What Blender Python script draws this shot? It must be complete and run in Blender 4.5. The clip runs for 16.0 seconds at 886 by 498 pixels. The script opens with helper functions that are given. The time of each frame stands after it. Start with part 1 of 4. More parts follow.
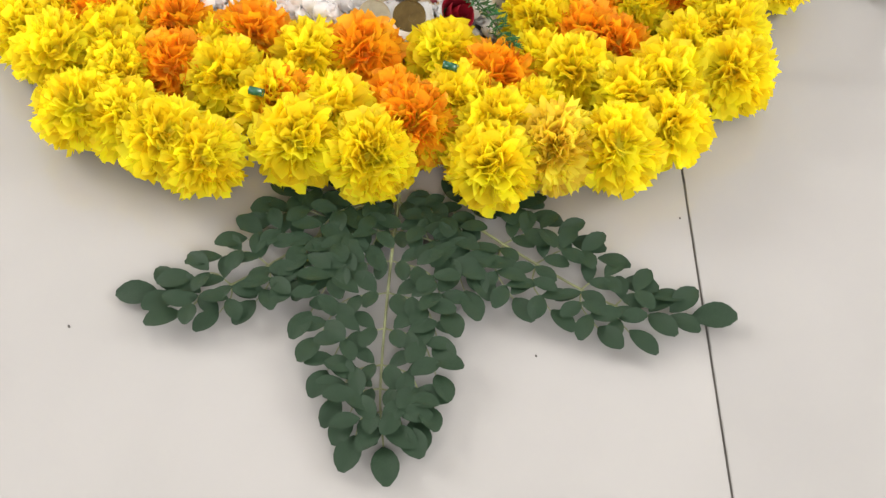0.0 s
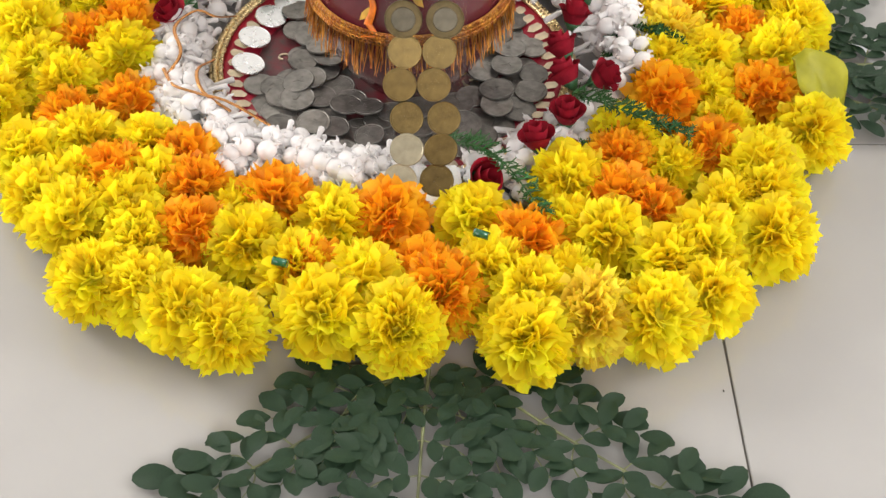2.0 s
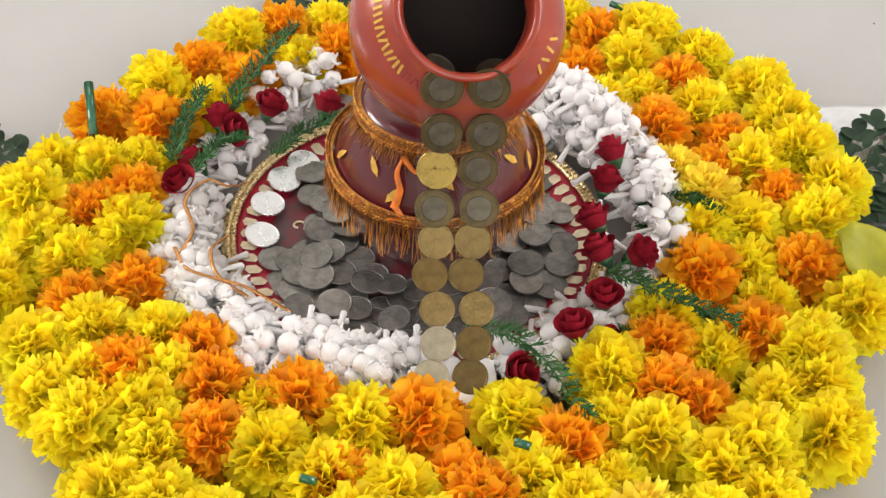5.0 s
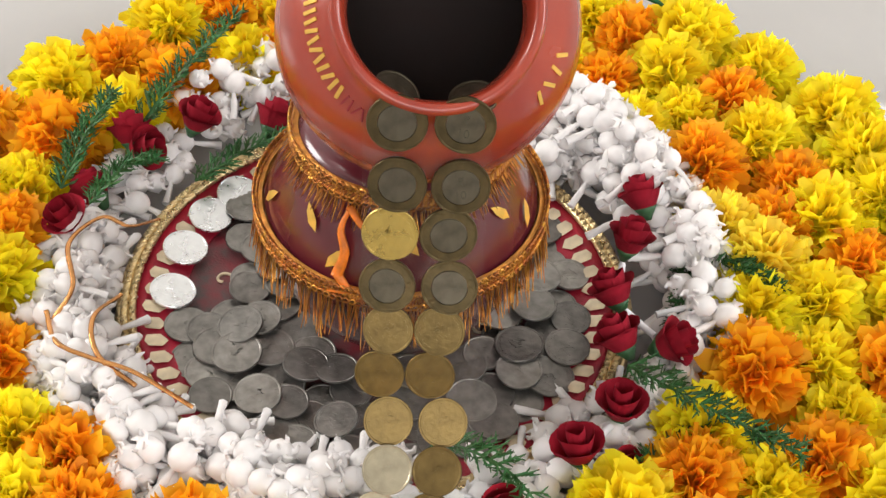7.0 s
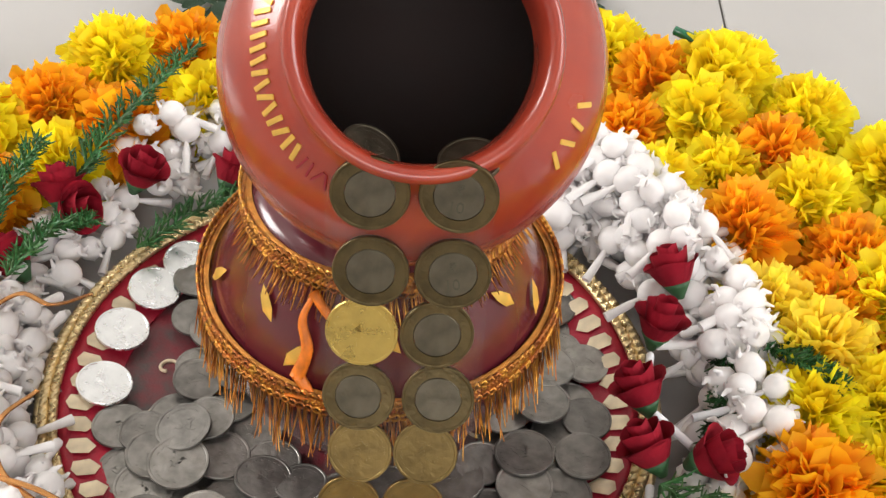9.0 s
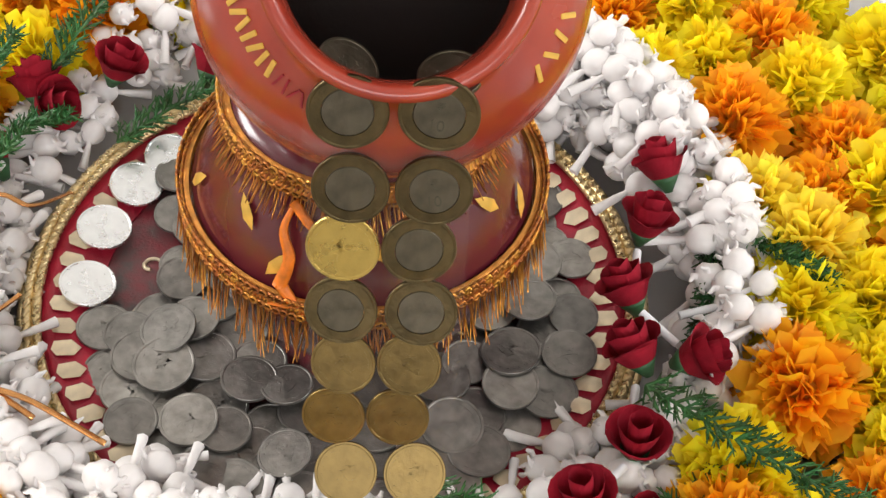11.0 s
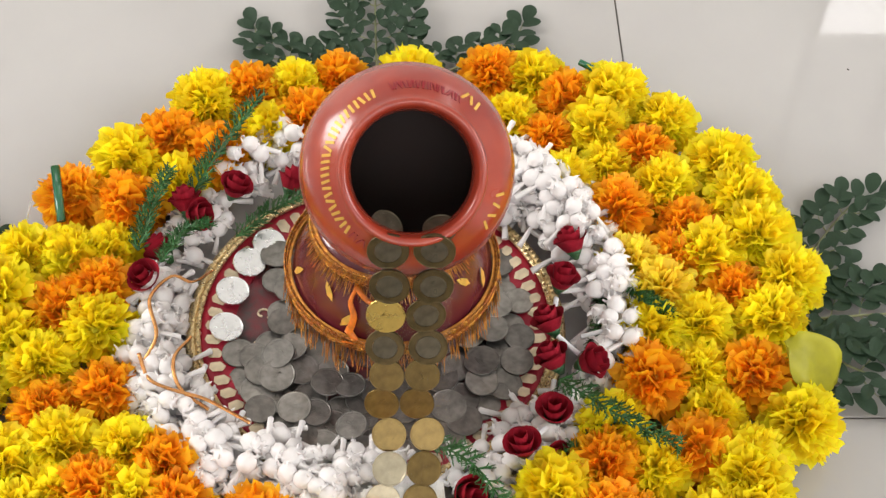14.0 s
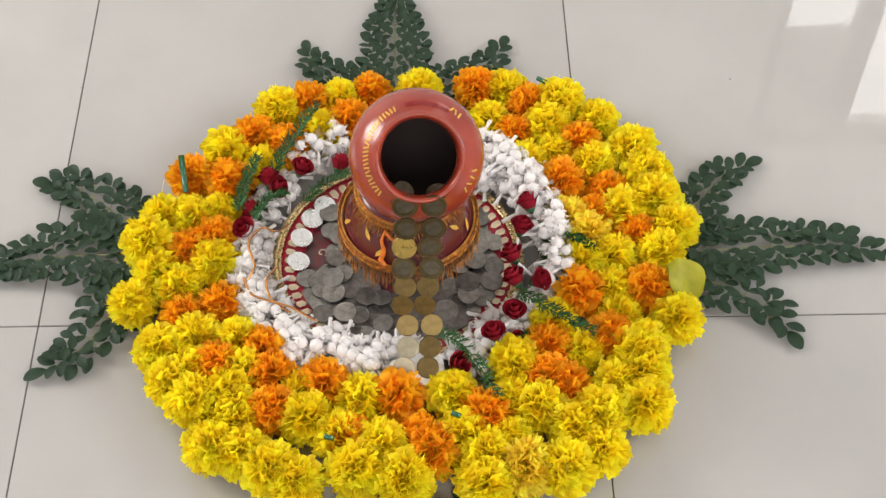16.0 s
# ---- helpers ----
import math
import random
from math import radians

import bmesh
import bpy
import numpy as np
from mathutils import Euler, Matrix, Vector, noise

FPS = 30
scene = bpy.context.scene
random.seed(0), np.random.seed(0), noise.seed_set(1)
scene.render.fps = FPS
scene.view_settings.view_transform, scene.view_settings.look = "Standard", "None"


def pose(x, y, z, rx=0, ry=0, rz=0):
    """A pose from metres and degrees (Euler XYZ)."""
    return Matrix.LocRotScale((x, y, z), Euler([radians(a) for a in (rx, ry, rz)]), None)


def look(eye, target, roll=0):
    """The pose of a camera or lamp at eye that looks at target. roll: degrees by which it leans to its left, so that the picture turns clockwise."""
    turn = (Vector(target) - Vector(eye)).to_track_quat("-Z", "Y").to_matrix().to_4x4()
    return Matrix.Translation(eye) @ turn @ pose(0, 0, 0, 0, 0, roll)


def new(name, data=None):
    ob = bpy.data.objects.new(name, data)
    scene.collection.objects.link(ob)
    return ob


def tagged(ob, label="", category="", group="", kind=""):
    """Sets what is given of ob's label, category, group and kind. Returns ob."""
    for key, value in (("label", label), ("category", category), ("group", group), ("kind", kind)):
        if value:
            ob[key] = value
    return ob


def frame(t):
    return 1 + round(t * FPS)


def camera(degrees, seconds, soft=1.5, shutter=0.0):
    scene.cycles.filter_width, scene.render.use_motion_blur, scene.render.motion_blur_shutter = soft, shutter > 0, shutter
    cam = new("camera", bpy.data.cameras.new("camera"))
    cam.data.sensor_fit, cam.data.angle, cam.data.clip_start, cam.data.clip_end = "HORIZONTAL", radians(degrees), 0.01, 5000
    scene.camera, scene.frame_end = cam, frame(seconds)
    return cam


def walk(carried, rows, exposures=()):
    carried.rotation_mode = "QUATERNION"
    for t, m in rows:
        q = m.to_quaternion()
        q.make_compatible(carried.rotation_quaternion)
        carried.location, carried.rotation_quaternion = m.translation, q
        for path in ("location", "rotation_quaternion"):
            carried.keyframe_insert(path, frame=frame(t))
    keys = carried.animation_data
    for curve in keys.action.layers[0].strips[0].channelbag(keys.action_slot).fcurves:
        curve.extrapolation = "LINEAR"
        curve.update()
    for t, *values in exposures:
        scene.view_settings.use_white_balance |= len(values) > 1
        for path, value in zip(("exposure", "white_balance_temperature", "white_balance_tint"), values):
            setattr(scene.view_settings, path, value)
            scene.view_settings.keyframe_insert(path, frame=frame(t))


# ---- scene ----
cam = camera(35.00, 16.0, soft=1.4)
PATH = [
    (0, (0.0148, -0.9028, 0.7053), (0.0323, -0.3974, 0.0854), 2.02),
    (0.5, (0.0134, -0.8855, 0.7058), (0.0286, -0.3669, 0.0969), 1.70),
    (1, (0.0131, -0.8707, 0.7039), (0.0204, -0.3403, 0.1050), 0.69),
    (1.5, (-0.0029, -0.8640, 0.7044), (0.0170, -0.3209, 0.1174), 1.73),
    (2, (-0.0039, -0.8542, 0.6948), (0.0126, -0.2951, 0.1228), 1.40),
    (2.5, (-0.0053, -0.8502, 0.6959), (0.0112, -0.2821, 0.1328), 1.23),
    (3, (-0.0106, -0.8435, 0.6997), (0.0082, -0.2690, 0.1433), 1.08),
    (3.5, (-0.0227, -0.8306, 0.7057), (-0.0015, -0.2519, 0.1537), 0.79),
    (4, (-0.0342, -0.8035, 0.7158), (-0.0049, -0.2260, 0.1630), 1.00),
    (4.5, (-0.0413, -0.7717, 0.7227), (-0.0073, -0.1960, 0.1682), 1.47),
    (5, (-0.0442, -0.7388, 0.7289), (-0.0101, -0.1661, 0.1713), 2.19),
    (5.2, (-0.0423, -0.7234, 0.7330), (-0.0063, -0.1535, 0.1727), 2.74),
    (7.3, (0.0016, -0.4892, 0.5694), (0.0176, 0.0687, -0.0036), 3.20),
    (7.5, (0.0013, -0.4743, 0.5577), (0.0202, 0.0822, -0.0167), 3.29),
    (8, (0.0107, -0.4506, 0.5395), (0.0372, 0.1122, -0.0285), 3.83),
    (8.5, (-0.0029, -0.4375, 0.5534), (0.0372, 0.1210, -0.0180), 3.71),
    (9, (0.0053, -0.4048, 0.5133), (0.0228, 0.1683, -0.0446), 3.52),
    (9.5, (0.0078, -0.3919, 0.5132), (0.0180, 0.1757, -0.0504), 3.28),
    (10, (0.0140, -0.3784, 0.5056), (0.0257, 0.1708, -0.0759), 3.36),
    (10.2, (0.0144, -0.3729, 0.5028), (0.0299, 0.1654, -0.0888), 3.52),
    (12.3, (-0.0019, -0.4336, 0.6355), (0.0310, 0.0632, 0.0093), 2.99),
    (12.5, (-0.0011, -0.4458, 0.6604), (0.0306, 0.0508, 0.0341), 2.44),
    (13, (-0.0032, -0.4858, 0.7275), (0.0274, 0.0146, 0.1040), 2.63),
    (13.5, (-0.0025, -0.5407, 0.7975), (0.0260, -0.0436, 0.1712), 2.66),
    (14, (0.0008, -0.5990, 0.8857), (0.0231, -0.1053, 0.2566), 1.93),
    (14.5, (0.0093, -0.7179, 1.0135), (0.0257, -0.2263, 0.3826), 1.39),
    (15, (0.0145, -0.8785, 1.2046), (0.0240, -0.3813, 0.5779), 0.55),
    (15.5, (0.0421, -0.9191, 1.3057), (0.0360, -0.4367, 0.6675), -1.22),
    (16, (0.0100, -0.9425, 1.2864), (0.0204, -0.4581, 0.6497), 0.16),
]
EXPOSURES = [(0, 0.38), (1.5, 0.28), (3, 0.20), (5, 0.18), (9, 0.26), (13, 0.24), (14.5, 0.16), (16, 0.08)]
walk(cam, [(t, look(eye, target, roll)) for t, eye, target, roll in PATH], EXPOSURES)

# ---- light ----
world = bpy.data.worlds.new("world")
scene.world = world
world.use_nodes = True
wn = world.node_tree
sky = wn.nodes.new("ShaderNodeTexSky")
sky.sky_type, sky.sun_disc = "NISHITA", False
sky.sun_elevation, sky.sun_rotation = radians(48), radians(35)
wn.links.new(sky.outputs["Color"], wn.nodes["Background"].inputs["Color"])
wn.nodes["Background"].inputs["Strength"].default_value = 0.12


def area_light(name, eye, target, width, height, watts, colour=(1.0, 0.97, 0.93)):
    data = bpy.data.lights.new(name, "AREA")
    data.shape, data.size, data.size_y, data.energy, data.color = "RECTANGLE", width, height, watts, colour
    ob = new(name, data)
    ob.matrix_world = look(eye, target)
    return ob


area_light("window_light_back", (1.66, 2.42, 1.60), (1.66, 0.0, 1.60), 1.3, 1.9, 46)
# Three unseen fill lamps, added to brighten flowers and floor; no windows known there.
area_light("fill_light_side", (2.46, -0.3, 1.6), (0.0, -0.3, 0.6), 1.7, 1.3, 40)
area_light("fill_light_left", (-2.46, 0.9, 1.5), (0.0, 0.9, 1.1), 1.1, 1.3, 62)
area_light("fill_light_front", (0.25, -2.56, 1.75), (0.1, 0.0, 0.2), 2.2, 1.3, 36)


# ---- materials ----
def material(name, colour, rough=0.5, metal=0.0, vary=0.12, scale=40.0, bump=0.15, fine=400.0, random_value=0.0, island=False,
             hue=0.0, translucent=0.0, coat=0.0, second=None, alpha=1.0, spec=0.5):
    """A surface with stains at one scale, grain at a finer one, and a random tone per object or per island."""
    m = bpy.data.materials.new(name)
    m.use_nodes = True
    t = m.node_tree
    n, l = t.nodes, t.links
    b = n["Principled BSDF"]
    b.inputs["Roughness"].default_value = rough
    b.inputs["Metallic"].default_value = metal
    b.inputs["Coat Weight"].default_value = coat
    b.inputs["Coat Roughness"].default_value = 0.12
    b.inputs["Alpha"].default_value = alpha
    b.inputs["Specular IOR Level"].default_value = spec
    co = n.new("ShaderNodeTexCoord")
    a = n.new("ShaderNodeTexNoise")
    a.inputs["Scale"].default_value, a.inputs["Detail"].default_value = scale, 5
    l.new(co.outputs["Object"], a.inputs["Vector"])
    ramp = n.new("ShaderNodeValToRGB")
    c2 = second or tuple(c * (1 - vary) for c in colour)
    ramp.color_ramp.elements[0].position, ramp.color_ramp.elements[1].position = 0.35, 0.65
    ramp.color_ramp.elements[0].color, ramp.color_ramp.elements[1].color = (*c2, 1), (*[min(1, c * (1 + vary * 0.5)) for c in colour], 1)
    l.new(a.outputs["Fac"], ramp.inputs["Fac"])
    out = ramp.outputs["Color"]
    if random_value or hue:
        if island:
            r = n.new("ShaderNodeNewGeometry").outputs["Random Per Island"]
        else:
            r = n.new("ShaderNodeObjectInfo").outputs["Random"]
        h = n.new("ShaderNodeHueSaturation")
        for key, lo, hi in (("Value", 1 - random_value, 1 + random_value), ("Hue", 0.5 - hue, 0.5 + hue)):
            mr = n.new("ShaderNodeMapRange")
            mr.inputs["To Min"].default_value, mr.inputs["To Max"].default_value = lo, hi
            l.new(r, mr.inputs["Value"])
            l.new(mr.outputs["Result"], h.inputs[key])
        l.new(out, h.inputs["Color"])
        out = h.outputs["Color"]
    l.new(out, b.inputs["Base Color"])
    g = n.new("ShaderNodeTexNoise")
    g.inputs["Scale"].default_value, g.inputs["Detail"].default_value = fine, 3
    l.new(co.outputs["Object"], g.inputs["Vector"])
    bp = n.new("ShaderNodeBump")
    bp.inputs["Strength"].default_value, bp.inputs["Distance"].default_value = bump, 0.001
    l.new(g.outputs["Fac"], bp.inputs["Height"])
    l.new(bp.outputs["Normal"], b.inputs["Normal"])
    mr = n.new("ShaderNodeMapRange")
    mr.inputs["To Min"].default_value, mr.inputs["To Max"].default_value = max(0.02, rough * 0.8), min(1, rough * 1.2)
    l.new(a.outputs["Fac"], mr.inputs["Value"])
    l.new(mr.outputs["Result"], b.inputs["Roughness"])
    if translucent:
        tr = n.new("ShaderNodeBsdfTranslucent")
        l.new(out, tr.inputs["Color"])
        mix = n.new("ShaderNodeMixShader")
        mix.inputs["Fac"].default_value = translucent
        l.new(b.outputs["BSDF"], mix.inputs[1])
        l.new(tr.outputs["BSDF"], mix.inputs[2])
        l.new(mix.outputs["Shader"], n["Material Output"].inputs["Surface"])
    return m


TILE = material("cream_vitrified_tile", (0.415, 0.40, 0.388), 0.03, vary=0.05, scale=5, bump=0.003, fine=90, random_value=0.02)
GROUT = material("dark_grout", (0.10, 0.09, 0.08), 0.9)
WALL = material("white_wall_paint", (0.72, 0.71, 0.69), 0.7, vary=0.04, scale=3, bump=0.05, fine=120)
FRAME = material("window_frame_paint", (0.16, 0.13, 0.11), 0.4, vary=0.2, scale=20)
YELLOW = material("yellow_marigold_petal", (1.0, 0.90, 0.030), 0.6, vary=0.10, scale=60, bump=0.3, fine=500, random_value=0.13, island=True, hue=0.010, translucent=0.48, second=(0.99, 0.80, 0.014))
ORANGE = material("orange_marigold_petal", (0.99, 0.56, 0.016), 0.6, vary=0.14, scale=60, bump=0.3, fine=500, random_value=0.16, island=True, hue=0.010, translucent=0.46, second=(0.98, 0.43, 0.010))
PEACH = material("amber_marigold_petal", (1.0, 0.84, 0.08), 0.6, vary=0.14, scale=60, bump=0.3, fine=500, random_value=0.13, island=True, hue=0.015, translucent=0.46, second=(0.98, 0.76, 0.05))
LIME = material("lime_silk_leaf", (0.52, 0.49, 0.025), 0.5, vary=0.2, scale=30, translucent=0.35)
LEAF = material("moringa_leaflet", (0.024, 0.048, 0.025), 0.5, vary=0.25, scale=50, bump=0.25, fine=300, random_value=0.22, island=True, hue=0.012, second=(0.014, 0.031, 0.016), spec=0.22)
STEM = material("moringa_stem", (0.28, 0.30, 0.15), 0.6, vary=0.3, scale=80)
BUD = material("white_bud_plastic", (0.96, 0.93, 0.92), 0.42, vary=0.06, scale=90, bump=0.15, fine=300, random_value=0.06, translucent=0.22)
STRAW = material("white_straw", (0.82, 0.82, 0.84), 0.3, vary=0.05, translucent=0.1)
ROSE = material("crimson_foam_rose", (0.30, 0.008, 0.022), 0.8, vary=0.3, scale=60, bump=0.3, fine=700, random_value=0.12, island=True, spec=0.2)
CALYX = material("green_calyx", (0.03, 0.10, 0.035), 0.5, vary=0.2)
FERN = material("plastic_fern_sprig", (0.05, 0.165, 0.04), 0.42, vary=0.3, scale=40, random_value=0.3, island=True, hue=0.03, translucent=0.12)
CLAY = material("red_oxide_painted_clay", (0.35, 0.047, 0.021), 0.26, vary=0.16, scale=22, bump=0.06, fine=120, coat=0.35, second=(0.27, 0.030, 0.018))
INSIDE = material("black_clay_inside", (0.025, 0.014, 0.012), 0.9, vary=0.2)
MAROON = material("maroon_gloss_paint", (0.105, 0.012, 0.020), 0.25, vary=0.18, scale=30, bump=0.06, fine=150, coat=0.6)
GOLDPAINT = material("gold_paint", (0.82, 0.50, 0.10), 0.35, metal=0.5, vary=0.2, scale=120)
REDPAINT = material("dark_red_paint", (0.30, 0.010, 0.020), 0.35, vary=0.2)
ZARI = material("gold_copper_thread", (0.58, 0.235, 0.050), 0.30, metal=0.75, vary=0.35, scale=160, random_value=0.35, island=True, hue=0.018, bump=0.3, fine=900)
TASSEL = material("orange_silk_tassel", (0.80, 0.20, 0.015), 0.5, vary=0.3, scale=200)
STEEL = material("dull_steel_coin", (0.27, 0.255, 0.235), 0.40, metal=0.82, vary=0.28, scale=140, bump=0.22, fine=420, random_value=0.30)
# The near-white base paints in a window's reflection on plain steel coins.
GLARE = material("steel_coin_window_glare", (0.95, 0.96, 0.98), 0.28, metal=0.95, vary=0.06, scale=140, bump=0.12, fine=380)
PALE = material("pale_nickel_coin", (0.44, 0.39, 0.28), 0.34, metal=0.85, vary=0.15, scale=140, bump=0.2, fine=400)
BRASS = material("brass_coin", (0.175, 0.12, 0.045), 0.36, metal=0.92, vary=0.22, scale=140, bump=0.22, fine=420, random_value=0.16)
BRASSB = material("polished_brass_coin", (0.55, 0.39, 0.11), 0.28, metal=0.9, vary=0.12, scale=140, bump=0.22, fine=380)
TENRIM = material("bronze_coin_ring", (0.115, 0.085, 0.040), 0.38, metal=0.9, vary=0.25, scale=140, bump=0.4, fine=420, random_value=0.12)
TENMID = material("nickel_coin_centre", (0.125, 0.108, 0.078), 0.38, metal=0.9, vary=0.25, scale=140, bump=0.2, fine=380)
INK = material("coin_engraving", (0.10, 0.09, 0.06), 0.5, metal=0.6)
TRAYRIM = material("gold_zari_braid", (0.78, 0.62, 0.34), 0.28, metal=0.85, vary=0.2, scale=200, bump=0.4, fine=900)
TRAYRED = material("crimson_tray_cloth", (0.40, 0.012, 0.035), 0.45, vary=0.25, scale=60, bump=0.3, fine=900)
TRAYIVORY = material("ivory_sequin", (0.72, 0.60, 0.42), 0.3, metal=0.35, vary=0.15, scale=100, random_value=0.12)
TRAYDARK = material("dark_green_brocade", (0.05, 0.055, 0.05), 0.45, vary=0.4, scale=60, bump=0.3, fine=600, second=(0.18, 0.02, 0.03))
COPPER = material("copper_ribbon", (0.62, 0.29, 0.10), 0.25, metal=0.8, vary=0.2)
GREENTUBE = material("green_foil_tube", (0.015, 0.12, 0.055), 0.22, vary=0.2, coat=0.4)
CARD = material("white_card", (0.82, 0.82, 0.80), 0.6, vary=0.03)
DUST = material("dark_speck", (0.06, 0.05, 0.045), 0.8)
TAPE = material("clear_sticky_tape", (0.78, 0.70, 0.62), 0.35, vary=0.02, bump=0.05, alpha=0.016)


# ---- mesh helpers ----
def mesh_of(name, verts, faces, mat, smooth=True):
    me = bpy.data.meshes.new(name)
    me.from_pydata([tuple(v) for v in verts], [], faces)
    for k in (mat if isinstance(mat, (list, tuple)) else [mat]):
        me.materials.append(k)
    if smooth:
        me.polygons.foreach_set("use_smooth", [True] * len(me.polygons))
    me.update()
    return me


def part(name, me, parent, label="", m=None):
    ob = new(name, me)
    ob.parent = parent
    if m is not None:
        ob.matrix_basis = m
    return tagged(ob, label)


def thing(name, m=None, label="", category="", group="", kind="", me=None):
    ob = new(name, me)
    if m is not None:
        ob.matrix_basis = m
    return tagged(ob, label, category, group, kind)


def lathe(profile, n=64, closed=False):
    """Verts and faces of a profile of (radius, height) turned round z."""
    v, f = [], []
    for r, z in profile:
        for k in range(n):
            a = 2 * math.pi * k / n
            v.append((r * math.cos(a), r * math.sin(a), z))
    for j in range(len(profile) - 1):
        for k in range(n):
            k2 = (k + 1) % n
            f.append((j * n + k, j * n + k2, (j + 1) * n + k2, (j + 1) * n + k))
    return v, f


def smooth_curve(points, per=8):
    """A Catmull-Rom line through points."""
    p = [Vector(q) for q in points]
    p = [p[0] * 2 - p[1]] + p + [p[-1] * 2 - p[-2]]
    out = []
    for i in range(1, len(p) - 2):
        for k in range(per):
            t = k / per
            a, b, c, d = p[i - 1], p[i], p[i + 1], p[i + 2]
            out.append(0.5 * (2 * b + (c - a) * t + (2 * a - 5 * b + 4 * c - d) * t * t + (3 * b - a - 3 * c + d) * t ** 3))
    out.append(p[-2])
    return out


def tube(path, radius, n=6, taper=1.0, flat=1.0):
    """Verts and faces of a tube along a path."""
    v, f = [], []
    m = len(path)
    for i, p in enumerate(path):
        d = (path[min(i + 1, m - 1)] - path[max(i - 1, 0)]).normalized()
        s = d.cross(Vector((0, 0, 1)))
        s = s.normalized() if s.length > 1e-4 else Vector((1, 0, 0))
        u = s.cross(d)
        r = radius * (1 + (taper - 1) * i / max(1, m - 1))
        for k in range(n):
            a = 2 * math.pi * k / n
            v.append(p + s * (r * math.cos(a)) + u * (r * flat * math.sin(a)))
    for i in range(m - 1):
        for k in range(n):
            k2 = (k + 1) % n
            f.append((i * n + k, i * n + k2, (i + 1) * n + k2, (i + 1) * n + k))
    f.append(tuple(range(n)))
    f.append(tuple((m - 1) * n + k for k in reversed(range(n))))
    return v, f


def join(pieces):
    """Several (verts, faces) as one."""
    v, f = [], []
    for pv, pf in pieces:
        o = len(v)
        v += list(pv)
        f += [tuple(i + o for i in q) for q in pf]
    return v, f


def moved(piece, m):
    return [m @ Vector(p) for p in piece[0]], piece[1]


def box(sx, sy, sz, bevel=0.0):
    bm = bmesh.new()
    bmesh.ops.create_cube(bm, size=1)
    bmesh.ops.scale(bm, vec=(sx, sy, sz), verts=bm.verts)
    if bevel:
        bmesh.ops.bevel(bm, geom=bm.edges[:], offset=bevel, segments=2, affect="EDGES")
    bm.verts.index_update()
    out = [v.co.copy() for v in bm.verts], [tuple(v.index for v in f.verts) for f in bm.faces]
    bm.free()
    return out


def slab(name, x0, x1, y0, y1, z0, z1, mat, parent=None, label=""):
    v, f = box(x1 - x0, y1 - y0, z1 - z0)
    me = mesh_of(name, v, f, mat, False)
    ob = new(name, me)
    ob.parent = parent
    ob.location = ((x0 + x1) / 2, (y0 + y1) / 2, (z0 + z1) / 2)
    return tagged(ob, label)


# ---- the room ----
X0, X1, Y0, Y1, TOP = -2.5, 2.5, -2.6, 2.2, 2.8
tagged(slab("floor", X0, X1, Y0, Y1, -0.06, -0.0012, GROUT), "dark grout bed under cream glossy floor tiles", "floor", "", "structure")
tagged(slab("ceiling", X0, X1, Y0, Y1, TOP, TOP + 0.12, WALL), "plain white painted ceiling", "ceiling", "", "structure")


def wall_with_window(name, along, fixed, a0, a1, w0, w1, z0, z1, outward):
    """A wall with one window opening, in four blocks that butt on one another."""
    root = tagged(new(name), "plain white painted wall with a window opening", "wall", "", "structure")
    for p0, p1, q0, q1 in ((a0, w0, 0, TOP), (w1, a1, 0, TOP), (w0, w1, 0, z0), (w0, w1, z1, TOP)):
        lo, hi = min(fixed, fixed + outward), max(fixed, fixed + outward)
        if along == "x":
            slab("wall_block", p0, p1, lo, hi, q0, q1, WALL, root)
        else:
            slab("wall_block", lo, hi, p0, p1, q0, q1, WALL, root)
    return root


wall_with_window("wall_north", "x", Y1, X0 - 0.15, X1 + 0.15, 1.10, 2.19, 1.58, 2.30, 0.15)
# These three openings are unseen, added to let the fill lamps in.
wall_with_window("wall_east", "y", X1, Y0, Y1, -1.2, 0.6, 0.75, 2.2, 0.15)
wall_with_window("wall_west", "y", X0, Y0, Y1, 0.3, 1.5, 0.8, 2.2, -0.15)
wall_with_window("wall_south", "x", Y0, X0 - 0.15, X1 + 0.15, -0.9, 1.4, 1.05, 2.45, -0.15)


def grille_window():
    """The window whose bright panes and crossed-wire screen shine back from the tiles."""
    root = tagged(new("window_1"), "bright window with dark frame and crossed wire screen", "window", "", "structure")
    for x0, x1, z0, z1 in ((1.10, 1.14, 1.58, 2.30), (2.15, 2.19, 1.58, 2.30), (1.36, 1.43, 1.62, 2.26), (1.14, 2.15, 1.58, 1.62), (1.14, 2.15, 2.26, 2.30)):
        slab("window_frame", x0, x1, Y1 + 0.02, Y1 + 0.07, z0, z1, FRAME, root)
    slab("blind_panel", 1.155, 1.36, Y1 + 0.03, Y1 + 0.06, 1.79, 2.26, WALL, root, "white blind panel over one pane")
    wires = []
    for k in range(60):
        for s in (-1, 1):
            a = Vector((0.3 + k * 0.045, Y1 + 0.045, 1.62))
            b = a + Vector((s * 0.64, 0, 0.64))
            t0 = max(0, min(1, ((1.14 if s > 0 else 2.15) - a.x) / (b.x - a.x)))
            t1 = max(0, min(1, ((2.15 if s > 0 else 1.14) - a.x) / (b.x - a.x)))
            if t1 - t0 > 0.03:
                wires.append(tube([a.lerp(b, t0), a.lerp(b, t1)], 0.0022, 4))
    part("wire_screen", mesh_of("wire_screen", *join(wires), FRAME, False), root, "fine crossed wire screen")


grille_window()

